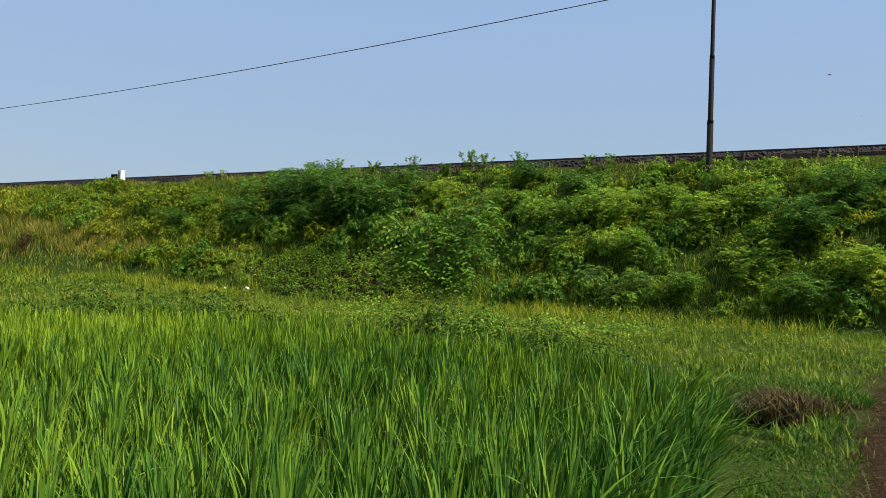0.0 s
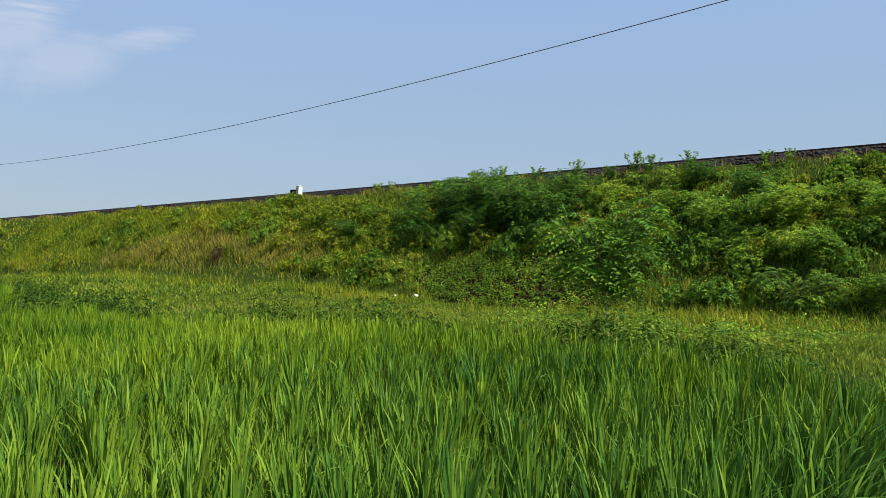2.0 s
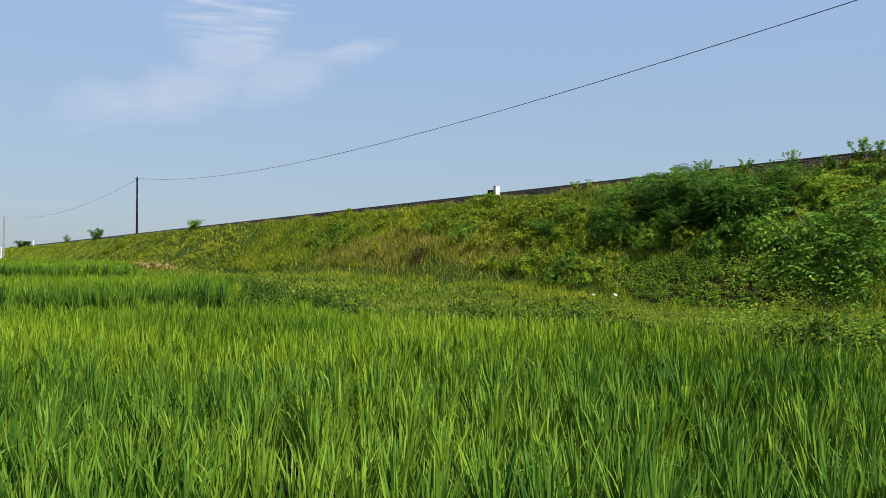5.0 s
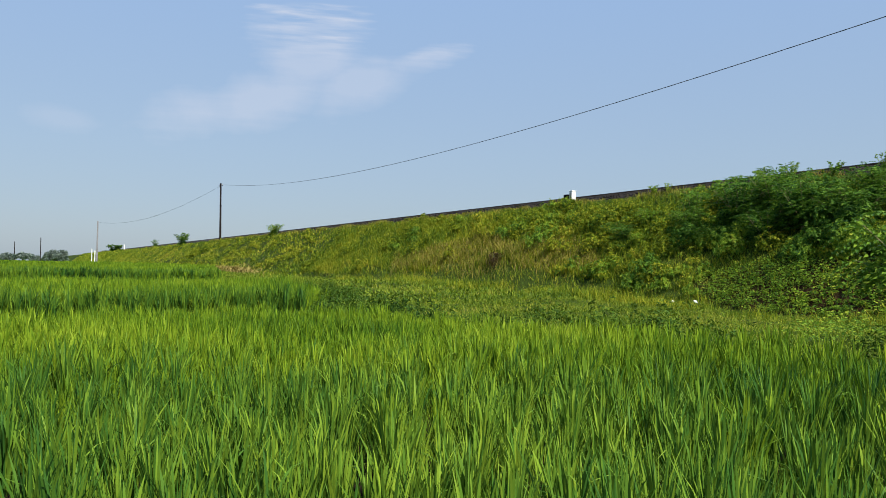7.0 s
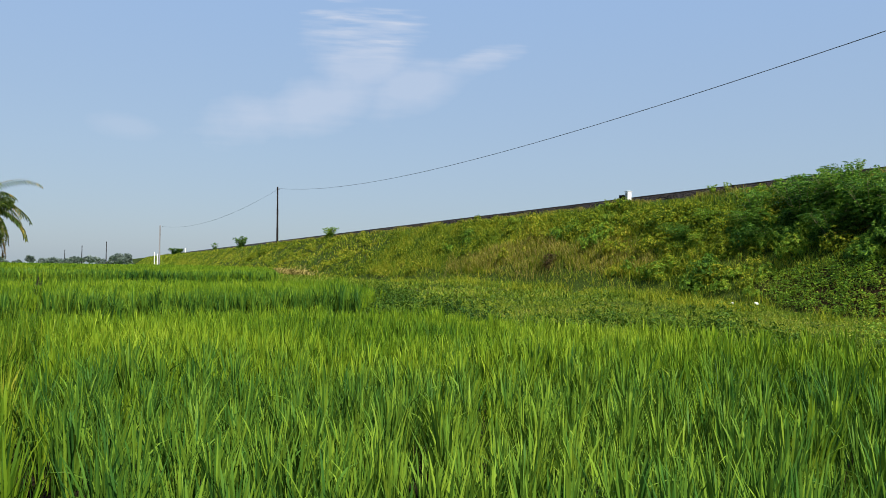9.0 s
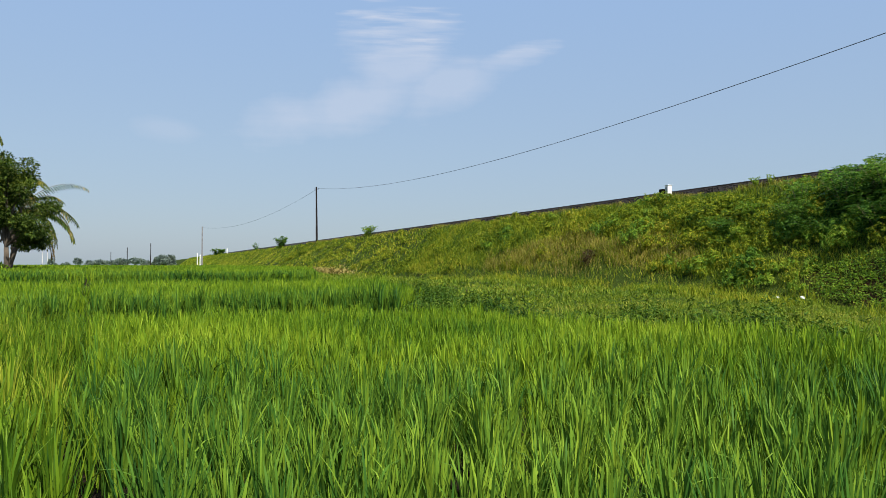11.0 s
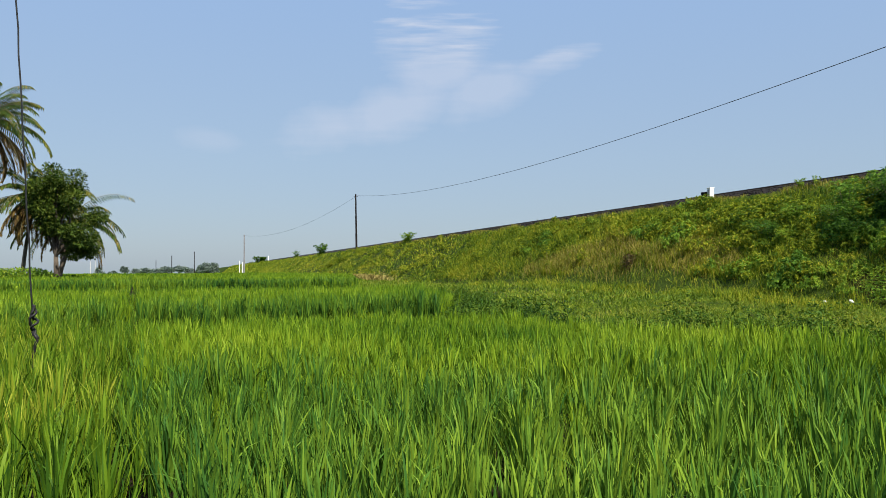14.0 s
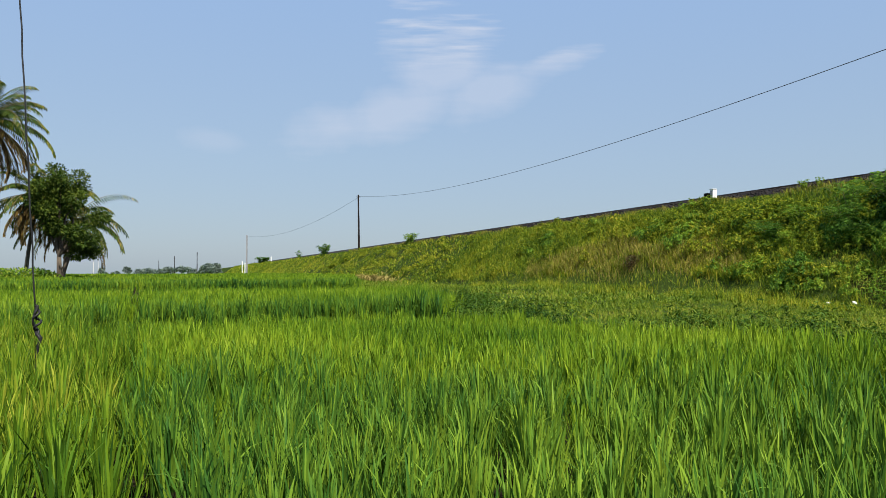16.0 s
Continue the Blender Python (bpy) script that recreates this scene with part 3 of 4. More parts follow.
grass("tall_grass", 34000, (-48, 0, 17.3, 21.0), 0.42, 0.014, M_WEED, "tall yellow-green grass at the embankment's foot", lambda x, y: ripple(0.5 * x, y) > -0.4)
grass("bank_grass", 46000, (-62, -22, 19.5, 24.2), 0.40, 0.022, M_WEED, "sunlit yellow-green grass on the embankment", lambda x, y: ~(parched(x, y) & (RNG.uniform(0, 1, len(x)) < 0.3)))
grass("bank_grass", 26000, (-24, 4, 19.5, 24.2), 0.24, 0.018, M_GRASS, "green grass between bushes on the embankment", lambda x, y: ~worn(x, y))
grass("dry_grass", 17000, (-47, -25, 19.4, 22.4), 0.50, 0.02, M_DRY, "dry yellowed grass low on the embankment", parched, 3, 0.2)
grass("dry_stalks", 4200, (-46, -22, 19.4, 22.2), 0.55, 0.016, M_STRAW, "straw-coloured dead stalks on the embankment", lambda x, y: parched(x, y) | (ripple(0.6 * x + 1, 0.9 * y) > 0.9), 3, 0.15)
grass("crest_grass", 26000, (-120, 5, 24.2, 25.1), 0.26, 0.02, M_DRY, "dry brownish grass tufts along the ballast", lambda x, y: (ripple(1.1 * x, 2 * y) > -0.3) & ((x < -6.5) | (y < 24.35)))
grass("far_bank_grass", 30000, (-240, -60, 18.5, 24.4), 0.30, 0.07, M_WEED, "pale green grass on the far embankment", None, 2)


def weeds(name, n, box, size, leaf, mat, label, keep=None, per=16, clump=0):
    """Low broad-leaved plants: whorls of leaves round a short stem."""
    if clump:                                   # plants gather in tufts
        cx, cy = RNG.uniform(box[0], box[1], clump), RNG.uniform(box[2], box[3], clump)
        k = RNG.integers(0, clump, n)
        r = RNG.uniform(0.15, 0.5, clump)[k]
        x, y = cx[k] + r * RNG.normal(0, 1, n), cy[k] + 0.8 * r * RNG.normal(0, 1, n)
        ok = (y > box[2]) & (y < box[3]) & (keep(x, y) if keep else True)
        x, y, k = x[ok], y[ok], k[ok]
        grow = RNG.uniform(0.5, 1.5, clump)[k]
    else:
        x, y = scatter(n, *box, keep)
        grow = 1 + 0.35 * ripple(0.6 * x, 0.9 * y)
    m = len(x)
    hgt = size * RNG.uniform(0.45, 1.2, m) * grow * (1 - 0.65 * smooth(y, 22.6, 24.4))
    base = np.repeat(on_land(x, y, 0.0), per, 0)
    s = RNG.uniform(0.15, 1.0, m * per)
    a = RNG.uniform(0, 6.3, m * per)
    D = np.stack([np.cos(a), np.sin(a), RNG.normal(0.35, 0.35, m * per)], 1)
    H = np.repeat(hgt, per)
    spread = (0.45 * H * RNG.uniform(0, 1, m * per))[:, None]
    P = base + np.stack([np.cos(a), np.sin(a), np.zeros(m * per)], 1) * spread
    P[:, 2] += H * s
    L = leaf * RNG.uniform(0.6, 1.3, m * per)
    return tagged(tris(name, *leaf_arrays(P, D, L, L * 0.55), mat), label, "weeds", kind="stuff")


grass("bund_grass", 22000, (-32, 1.0, 4.6, 10.6), 0.32, 0.012, M_TURF, "dense dark green grass on the paddy's bund", lambda x, y: (y > edge(x) + 0.1) & (y < edge(x) + 1.25 + 0.4 * np.sin(1.1 * x)) & (x < -1.6))
weeds("verge_weeds", 260, (-10.5, -4.0, 11.2, 16), 0.36, 0.07, M_BUSH, "leafy green weeds round the sapling", None, 14, 60)
weeds("verge_weeds", 900, (-26, 3, 11.5, 20.2), 0.22, 0.05, M_GRASS, "low leafy weeds on the verge", verge_ok, 12)
weeds("worn_weeds", 1300, (-20, -10.5, 19.0, 21.0), 0.22, 0.08, M_BUSH, "sparse low weeds on trampled soil", worn, 12)
grass("dry_stubble", 5000, (-20, -10.5, 19.0, 21.0), 0.10, 0.014, M_ROOT, "thin brown stubble on trampled soil", worn)
grass("far_bank_grass", 14000, (-410, -235, 18.5, 24.6), 0.4, 0.2, M_WEED, "pale grass on the distant embankment", None, 2)


# ---- leafy mounds on the bank ----
def mounds(name, n, box, radius, leaf, mat, label, keep=None, tufts=45, per=7, tall=1.0, gather=0.0):
    """Rounded low shrubs: shells of leaf tufts, each a rosette that faces outwards, with gaps between."""
    x, y = scatter(n, *box, keep)
    m = len(x)
    r = radius * np.exp(RNG.normal(0, 0.38, m)) * (1 + gather * ripple(0.33 * x + 1, 0.7 * y))
    r = np.clip(r, 0.35 * radius, 2.2 * radius) * (1 - 0.5 * smooth(y, 23.0, 24.4))
    h = r * tall * RNG.uniform(0.7, 1.4, m)
    cnt = np.maximum(4, (6.28 * r * r * tufts)).astype(int)
    k = np.repeat(np.arange(m), cnt)
    N = len(k)
    d = sphere_dirs(N, 0.35)
    d[:, 2] = np.where(d[:, 2] < -0.15, -d[:, 2], d[:, 2])
    lump = 1 + 0.22 * np.sin(5 * d[:, 0] + 3 * k) * np.sin(4 * d[:, 1] + 7 * k + 3 * d[:, 2])
    q = lump * RNG.uniform(0.55, 1.05, N)
    P = np.stack([x[k] + d[:, 0] * r[k] * q, y[k] + d[:, 1] * r[k] * q, land(x[k], y[k]) + 0.25 * h[k] + d[:, 2] * h[k] * q], 1)
    P[:, 2] = np.maximum(P[:, 2], land(P[:, 0], P[:, 1]) + 0.03)
    P, d = np.repeat(P, per, 0), np.repeat(d, per, 0)
    spread = sphere_dirs(N * per)
    D = spread - 0.75 * d * np.sum(spread * d, axis=1, keepdims=True) + 0.30 * d - np.array((0, 0, 0.18))
    L = np.repeat(leaf * RNG.uniform(0.65, 1.35, N), per) * RNG.uniform(0.75, 1.15, N * per)
    P += RNG.normal(0, 0.012, P.shape)
    V, F = leaf_arrays(P, D, L, L * 0.42, 0.2, 0.7 * d + np.array((0, 0, 0.6)))
    return tagged(tris(name, V, F, mat), label, "shrubs", kind="stuff")


def thin(x, y, share):
    """Leaves out the trampled ground, and most of the parched stretch."""
    return ~worn(x, y) & ~(parched(x, y) & (RNG.uniform(0, 1, len(x)) < share))


mounds("bank_shrubs", 620, (-23, 4.8, 19.2, 24.4), 0.28, 0.092, M_BUSH, "fresh green leafy shrubs crowding the embankment", lambda x, y: thin(x, y, 1) & ((ripple(0.5 * x + 3, 0.6 * y) > -0.45) | (x > -7)), 75, 7, 1.0, 0.3)
mounds("bank_shrubs", 150, (-23, 4.8, 19.3, 24.0), 0.38, 0.10, M_DARK, "dark green leafy shrubs crowding the embankment", lambda x, y: thin(x, y, 1) & (ripple(0.5 * x + 3, 0.6 * y) < 0.35) & ((x < -8) | (RNG.uniform(0, 1, len(x)) < 0.4)), 55, 7, 1.05, 0.3)
mounds("bank_shrubs", 460, (-25, 4.8, 19.6, 24.4), 0.24, 0.08, M_WEED, "yellow-green low shrubs between bushes", lambda x, y: thin(x, y, 1), 55, 7)
mounds("bank_weeds", 720, (-50, -21, 19.5, 24.4), 0.27, 0.118, M_WEED, "yellow-green leafy weeds in tufts on the embankment", lambda x, y: thin(x, y, 0.8) & (ripple(0.45 * x, 0.8 * y + 1) > -0.5), 46, 6, 1.1, 0.35)
mounds("bank_weeds", 150, (-48, -20, 19.6, 24.3), 0.33, 0.115, M_BUSH, "deeper green leafy weeds in tufts on the embankment", lambda x, y: thin(x, y, 0.9) & (ripple(0.4 * x + 2, 0.8 * y) > 0.1), 48, 6, 1.0, 0.3)
mounds("far_bank_weeds", 330, (-120, -48, 19.5, 24.4), 0.38, 0.14, M_WEED, "green leafy tufts on the far embankment", lambda x, y: ripple(0.25 * x, 0.7 * y) > -0.3, 28, 5, 0.6, 0.3)
mounds("bund_weeds", 4600, (-32, -2.2, 4.6, 10.0), 0.165, 0.050, M_BUND, "low dark green weeds crowding the paddy's bund", lambda x, y: (y > edge(x) + 0.15) & (y < edge(x) + 1.05 + 0.2 * np.sin(1.3 * x)), 100, 5, 1.25, 0.2)


# ---- bushes, sapling ----
def stems(ob, n, height, spread, r0, rnd):
    tips = []
    for _ in range(n):
        a, q = rnd.uniform(0, 6.28), rnd.uniform(0.3, 1)
        pts = [Vector((0.06 * math.cos(a), 0.06 * math.sin(a), -0.1))]
        for k in range(1, 5):
            s = k / 4
            pts.append(Vector((math.cos(a) * spread * q * s ** 1.3, math.sin(a) * spread * q * s ** 1.3, height * s * (1.1 - 0.35 * q))) + Vector((rnd.gauss(0, 0.03), rnd.gauss(0, 0.03), 0)))
        bm = bmesh.new()
        add_tube(bm, pts, [r0 * (1 - 0.18 * k) for k in range(5)], 4)
        part("stem", bm, M_STEM, ob)
        tips.append(pts)
    return tips


def bush(name, m, height, spread, mat, leaflet, label, seed, n_stem=11, compound=26, group="bushes on the embankment"):
    """A many-stemmed bush of feathery compound leaves."""
    rnd = random.Random(seed)
    ob = empty(name, m, label=label, category="bush", group=group)
    lines = stems(ob, n_stem, height, spread, 0.018, rnd)
    P, D = [], []
    for pts in lines:
        for _ in range(compound):
            s = rnd.uniform(0.10, 1.0) * 4
            k = min(3, int(s))
            p = pts[k].lerp(pts[k + 1], s - k)
            a = rnd.uniform(0, 6.28)
            d = Vector((math.cos(a), math.sin(a), rnd.uniform(-0.1, 0.9)))
            P.append(p + d * 0.05), D.append(d)
    P, D = np.array(P), np.array(D)
    V, F = pinnate(P, D, RNG.uniform(0.25, 0.5, len(P)) * min(1.2, height), leaflet, 5)
    tris("crown", V, F, mat, ob)
    return ob


def slope_pose(x, y, turn=0.0, sink=0.03):
    return pose(x, y, float(land(x, y)) - sink, 0, 0, turn)


DARK = [bush("leafy_bush", slope_pose(-19.6, 22.2), 1.8, 1.6, M_DARK, 0.17, "dense dark green feathery bush on the embankment", 1, 14, 26),
        bush("leafy_bush", slope_pose(-16.9, 22.1), 1.6, 1.5, M_DARK, 0.17, "dense dark green feathery bush on the embankment", 2, 12, 26)]
for i, (x, y, s) in enumerate([(-22.0, 22.5, 0.8), (-20.8, 23.2, 0.7), (-18.4, 23.0, 0.8), (-17.9, 21.6, 0.8), (-21.6, 21.9, 0.6), (-15.2, 23.3, 0.75), (-18.2, 22.5, 0.95), (-15.4, 22.2, 0.8), (-20.4, 21.4, 0.5), (-26.2, 22.0, 0.4), (-24.9, 21.6, 0.45)]):
    c = copy_thing(DARK[i % 2], slope_pose(x, y, 57 * i + 20))
    c.scale = (s, s, s)
mounds("bush_leaves", 34, (-22.4, -14.8, 21.3, 22.9), 0.52, 0.115, M_DARK, "dark green leafy growth over the feathery bushes", None, 52, 7, 0.95, 0.2)
GREEN = [bush("leafy_bush", slope_pose(-7.4, 21.9), 1.35, 1.1, M_BUSH, 0.15, "fresh green many-stemmed bush on the embankment", 3, 12, 24),
         bush("leafy_bush", slope_pose(-4.6, 21.6), 1.2, 1.15, M_BUSH, 0.15, "fresh green many-stemmed bush on the embankment", 4, 12, 24),
         bush("leafy_bush", slope_pose(-2.2, 21.2), 1.5, 1.2, M_DARK, 0.16, "dark green many-stemmed bush on the embankment", 5, 12, 26)]
for i, (x, y, s) in enumerate([(-9.4, 21.6, 0.85), (-6.1, 20.6, 0.8), (-8.3, 20.7, 0.7), (-3.6, 22.3, 0.8), (-1.2, 22.3, 0.8), (0.3, 21.4, 0.95), (-0.6, 20.1, 0.9), (-3.2, 20.1, 0.85),
                               (-5.9, 22.6, 0.65), (-8.6, 22.9, 0.65), (1.6, 20.6, 1.0), (2.2, 22.0, 0.8), (-11.3, 22.3, 0.7), (-12.6, 21.2, 0.6), (-10.6, 23.6, 0.6), (-24.5, 22.6, 0.55), (-23.6, 21.3, 0.5), (-13.6, 22.9, 0.7),
                               (-4.7, 19.6, 0.6), (-1.9, 19.5, 0.65)]):
    c = copy_thing(GREEN[(0, 1, 0, 1, 2)[i % 5]], slope_pose(x, y, 71 * i + 10))
    c.scale = (s, s, s)


bush("dead_shrub", slope_pose(-32.9, 20.3), 0.75, 0.4, M_ROOT, 0.10, "withered dark brown shrub on the embankment", 61, 8, 20)


def stalk_plant(m, height, seed):
    """A tall thin weed that stands against the sky."""
    rnd = random.Random(seed)
    ob = empty("tall_weed", m, label="tall spindly green weed on the embankment's crest", category="weed", group="tall weeds on the crest")
    lines = stems(ob, 9, height, 0.75 * height, 0.008, rnd)
    P, D = [], []
    for pts in lines:
        for _ in range(60):
            s = rnd.uniform(0.1, 1) * 4
            k = min(3, int(s))
            a = rnd.uniform(0, 6.28)
            P.append(pts[k].lerp(pts[k + 1], s - k)), D.append((math.cos(a), math.sin(a), rnd.uniform(-0.2, 0.8)))
    L = RNG.uniform(0.06, 0.12, len(P))
    tris("foliage", *leaf_arrays(np.array(P), np.array(D), L, L * 0.45), M_BUSH, ob)
    return ob


TALL = [stalk_plant(slope_pose(-13.4, 24.4), 0.85, 7), stalk_plant(slope_pose(-20.6, 24.6), 0.65, 8)]
for i, (x, y, s) in enumerate([(-12.8, 24.3, 0.9), (-14.2, 24.3, 0.8), (-11.4, 24.5, 0.75), (-17.6, 24.5, 0.9), (-15.8, 24.5, 0.8), (-26.4, 24.6, 0.75), (-25.6, 24.6, 0.6), (-9.0, 24.5, 0.7), (-19.2, 24.4, 0.9), (-21.6, 24.4, 0.8), (-8.2, 24.4, 0.6)]):
    c = copy_thing(TALL[i % 2], slope_pose(x, y, 83 * i))
    c.scale = (s, s, s)


def sapling():
    rnd = random.Random(5)
    ob = empty("sapling", slope_pose(-4.75, 8.05) @ Matrix.Scale(0.8, 4), label="slender young tree with feathery leaves on the verge", category="sapling")
    bm = bmesh.new()
    trunk = [(0, 0, -0.1), (0.03, 0, 0.45), (-0.02, 0.02, 0.9), (-0.10, 0, 1.42)]
    add_tube(bm, trunk, [0.016, 0.015, 0.014, 0.013], 8)
    part("trunk", bm, M_PALESTEM, ob, "thin pale greyish trunk", True)
    P, D = [], []
    for i in range(17):
        a = i * 2.4
        z0 = rnd.uniform(0.95, 1.4)
        r, top = rnd.uniform(0.3, 0.95), rnd.uniform(1.2, 2.7)
        pts = [Vector((-0.04, 0.01, z0))]
        for k in range(1, 5):
            s = k / 4
            pts.append(Vector((-0.05 + math.cos(a) * r * s, math.sin(a) * r * s, z0 + (top - z0) * s ** 0.8)))
        bm = bmesh.new()
        add_tube(bm, pts, [0.013, 0.011, 0.009, 0.007, 0.004], 5)
        part("branch", bm, M_STEM, ob)
        for _ in range(15):
            s = rnd.uniform(0.35, 1) * 4
            k = min(3, int(s))
            b = rnd.uniform(0, 6.28)
            P.append(pts[k].lerp(pts[k + 1], s - k)), D.append((math.cos(b), math.sin(b), rnd.uniform(-0.35, 0.5)))
    tris("crown", *pinnate(np.array(P), np.array(D), RNG.uniform(0.40, 0.75, len(P)), 0.125, 10, 0.6), M_SAPLING, ob)


sapling()
for i, (x, y, s) in enumerate([(-6.6, 19.5, 1.0), (-5.9, 19.6, 0.8), (-7.2, 19.8, 0.75)]):
    bush("pale_shrub", slope_pose(x, y), 0.95 * s, 0.7 * s, M_PALE, 0.12, "pale light-green shrub with large feathery leaves", 20 + i, 6, 14, "pale shrubs at the embankment's foot")


# ---- railway ----
def railway():
    X0, X1 = -420.0, 30.0
    bm = bmesh.new()
    prof = [(24.72, CREST_Z - 0.1), (25.25, 4.92), (25.45, 4.955), (27.3, 4.955), (27.5, 4.92), (28.2, CREST_Z - 0.05)]
    xs = np.concatenate([np.arange(X0, -60, 3.0), np.arange(-60, X1, 0.5)])
    rows = []
    for x in xs:
        rows.append([bm.verts.new((x, y + 0.05 * math.sin(3.1 * x + k), z + 0.025 * math.sin(5.3 * x + 2 * k))) for k, (y, z) in enumerate(prof)])
    for r0, r1 in zip(rows, rows[1:]):
        for k in range(len(prof) - 1):
            bm.faces.new((r0[k], r1[k], r1[k + 1], r0[k + 1]))
    tagged(part("ballast_bed", bm, M_BALLAST_SHADED), "stone ballast along the crest, its colour darkened for shade", "ballast", kind="structure")
    n = 12000
    x = -10 + 40 * RNG.uniform(0, 1, n) - 80 * RNG.uniform(0, 1, n) ** 1.4
    y = RNG.uniform(24.7, 25.75, n)
    z = np.interp(y, [p[0] for p in prof], [p[1] for p in prof])
    c = np.stack([x, y, z], 1)
    corner = np.array([(1, 0, 0), (-0.5, 0.87, 0), (-0.5, -0.87, 0), (0, 0, 0.9), (0, 0, -0.6)])
    V = c[:, None] + corner[None] * RNG.uniform(0.035, 0.085, (n, 1, 1)) * RNG.uniform(0.7, 1.3, (n, 5, 3))
    f = np.array([(0, 1, 3), (1, 2, 3), (2, 0, 3), (1, 0, 4), (2, 1, 4), (0, 2, 4)])
    F = f[None] + (np.arange(n) * 5)[:, None, None]
    tagged(tris("ballast_stones", V.reshape(-1, 3), F.reshape(-1, 3), M_BALLAST_SHADED), "loose angular grey ballast stones, their colour darkened for shade", "stones", kind="stuff")
    track = empty("railway_track", pose(0, 0, 0), label="rusty steel rails on concrete sleepers", category="railway track")
    sec = [(-0.06, 0), (0.06, 0), (0.06, 0.012), (0.012, 0.03), (0.012, 0.115), (0.034, 0.125), (0.034, 0.155), (-0.034, 0.155), (-0.034, 0.125), (-0.012, 0.115), (-0.012, 0.03), (-0.06, 0.012)]
    for yy in (25.8, 26.94):
        bm = bmesh.new()
        ends = [[bm.verts.new((x, yy + a, 4.96 + b)) for a, b in sec] for x in (X0, -200, -100, -50, X1)]
        for r0, r1 in zip(ends, ends[1:]):
            for k in range(len(sec)):
                bm.faces.new((r0[k], r1[k], r1[(k + 1) % len(sec)], r0[(k + 1) % len(sec)]))
        bm.faces.new(ends[0]), bm.faces.new(ends[-1][::-1])
        part("rail", bm, M_RAIL, track)
    bm = bmesh.new()
    add_box(bm, (-0.11, 25.37, 4.79), (0.11, 27.37, 4.962), 0.02)
    s0 = part("sleeper", bm, M_SLEEPER, track)
    s0.location.x = 8.0
    for i in range(1, 290):
        s = new("sleeper", s0.data)
        s.parent, s.location = track, (8.0 - 0.6 * i, 0, 0)


railway()


def retaining_edge():
    ob = empty("retaining_boards", pose(0, 24.64, 4.44), label="old dark timber boards and posts holding back ballast", category="retaining wall")
    x = -6.2
    rnd = random.Random(3)
    while x < 4:
        bm = bmesh.new()
        add_box(bm, (x - 0.05, -0.16, -0.35), (x + 0.05, -0.06, 0.42 + rnd.uniform(-0.05, 0.05)), 0.012)
        part("post", bm, M_TIMBER, ob)
        bm = bmesh.new()
        add_box(bm, (x + 0.012, -0.05, -0.2), (x + 0.988, 0.0, 0.33 + rnd.uniform(-0.04, 0.03)), 0.01)
        part("board", bm, M_TIMBER, ob)
        x += 1.0


retaining_edge()


def pole(name, base, top, sections, mat, label, insulator=True):
    """A stepped tubular pole; sections of (share of height, radius)."""
    b, t = Vector(base), Vector(top)
    ob = empty(name, Matrix.Translation(b), label=label, category="pole", group="poles along the railway")
    d = t - b
    s0 = 0.0
    for share, r in sections:
        bm = bmesh.new()
        lo, hi = d * s0, d * share
        if s0 == 0:
            lo = d * -0.06
        col = (hi - lo).normalized() * 0.10
        add_tube(bm, [lo, lo + col, lo + col * 1.2, hi], [r * 1.18, r * 1.18, r, r * 0.97], 12)
        part("tube_section", bm, mat, ob, smooth=True)
        s0 = share
    if insulator:
        bm = bmesh.new()
        add_box(bm, d * 0.965 + Vector((-0.05, -0.28, -0.035)), d * 0.965 + Vector((0.05, 0.28, 0.035)), 0.01)
        part("cross_arm", bm, mat, ob)
        for sy in (0.24,):
            bm = bmesh.new()
            p = d * 0.965 + Vector((0, sy, 0.03))
            add_tube(bm, [p, p + Vector((0, 0, 0.04)), p + Vector((0, 0, 0.08)), p + Vector((0, 0, 0.12))], [0.02, 0.045, 0.035, 0.045], 10)
            part("insulator", bm, M_WHITE, ob)
    return ob


P1, P2, P3 = ((-5.02, 23.9, 4.0), (-5.0, 23.9, 10.4)), ((-112.6, 24.25, 4.1), (-113.2, 24.25, 12.65)), ((-188.6, 14.0, 0.0), (-188.9, 14.05, 10.1))
pole("telegraph_pole", *P1, [(0.26, 0.092), (0.56, 0.076), (1.0, 0.06)], M_RUST, "dark rusty stepped steel telegraph pole on the embankment")
pole("telegraph_pole", *P2, [(0.3, 0.15), (0.62, 0.13), (1.0, 0.11)], M_RUST, "dark steel telegraph pole further along the embankment")
pole("telegraph_pole", *P3, [(0.38, 0.19), (1.0, 0.15)], M_GREYPOLE, "grey concrete telegraph pole at the paddies' edge", insulator=False)


def wire_run(a, b, sag, r):
    bm = bmesh.new()
    a, b = Vector(a), Vector(b)
    pts = [a.lerp(b, k / 48) - Vector((0, 0, sag * 4 * (k / 48) * (1 - k / 48))) for k in range(49)]
    add_tube(bm, pts, [r] * 49, 6)
    ob = part("overhead_wire", bm, M_WIRE, None, smooth=True)
    return tagged(ob, "thin dark sagging telegraph wire between poles", "wire", group="telegraph wires")


wire_run((-5.0, 24.14, 10.1), (-113.2, 24.49, 12.45), 2.22, 0.016)
wire_run((-113.2, 24.49, 12.45), (-188.8, 14.04, 9.9), 2.0, 0.016)


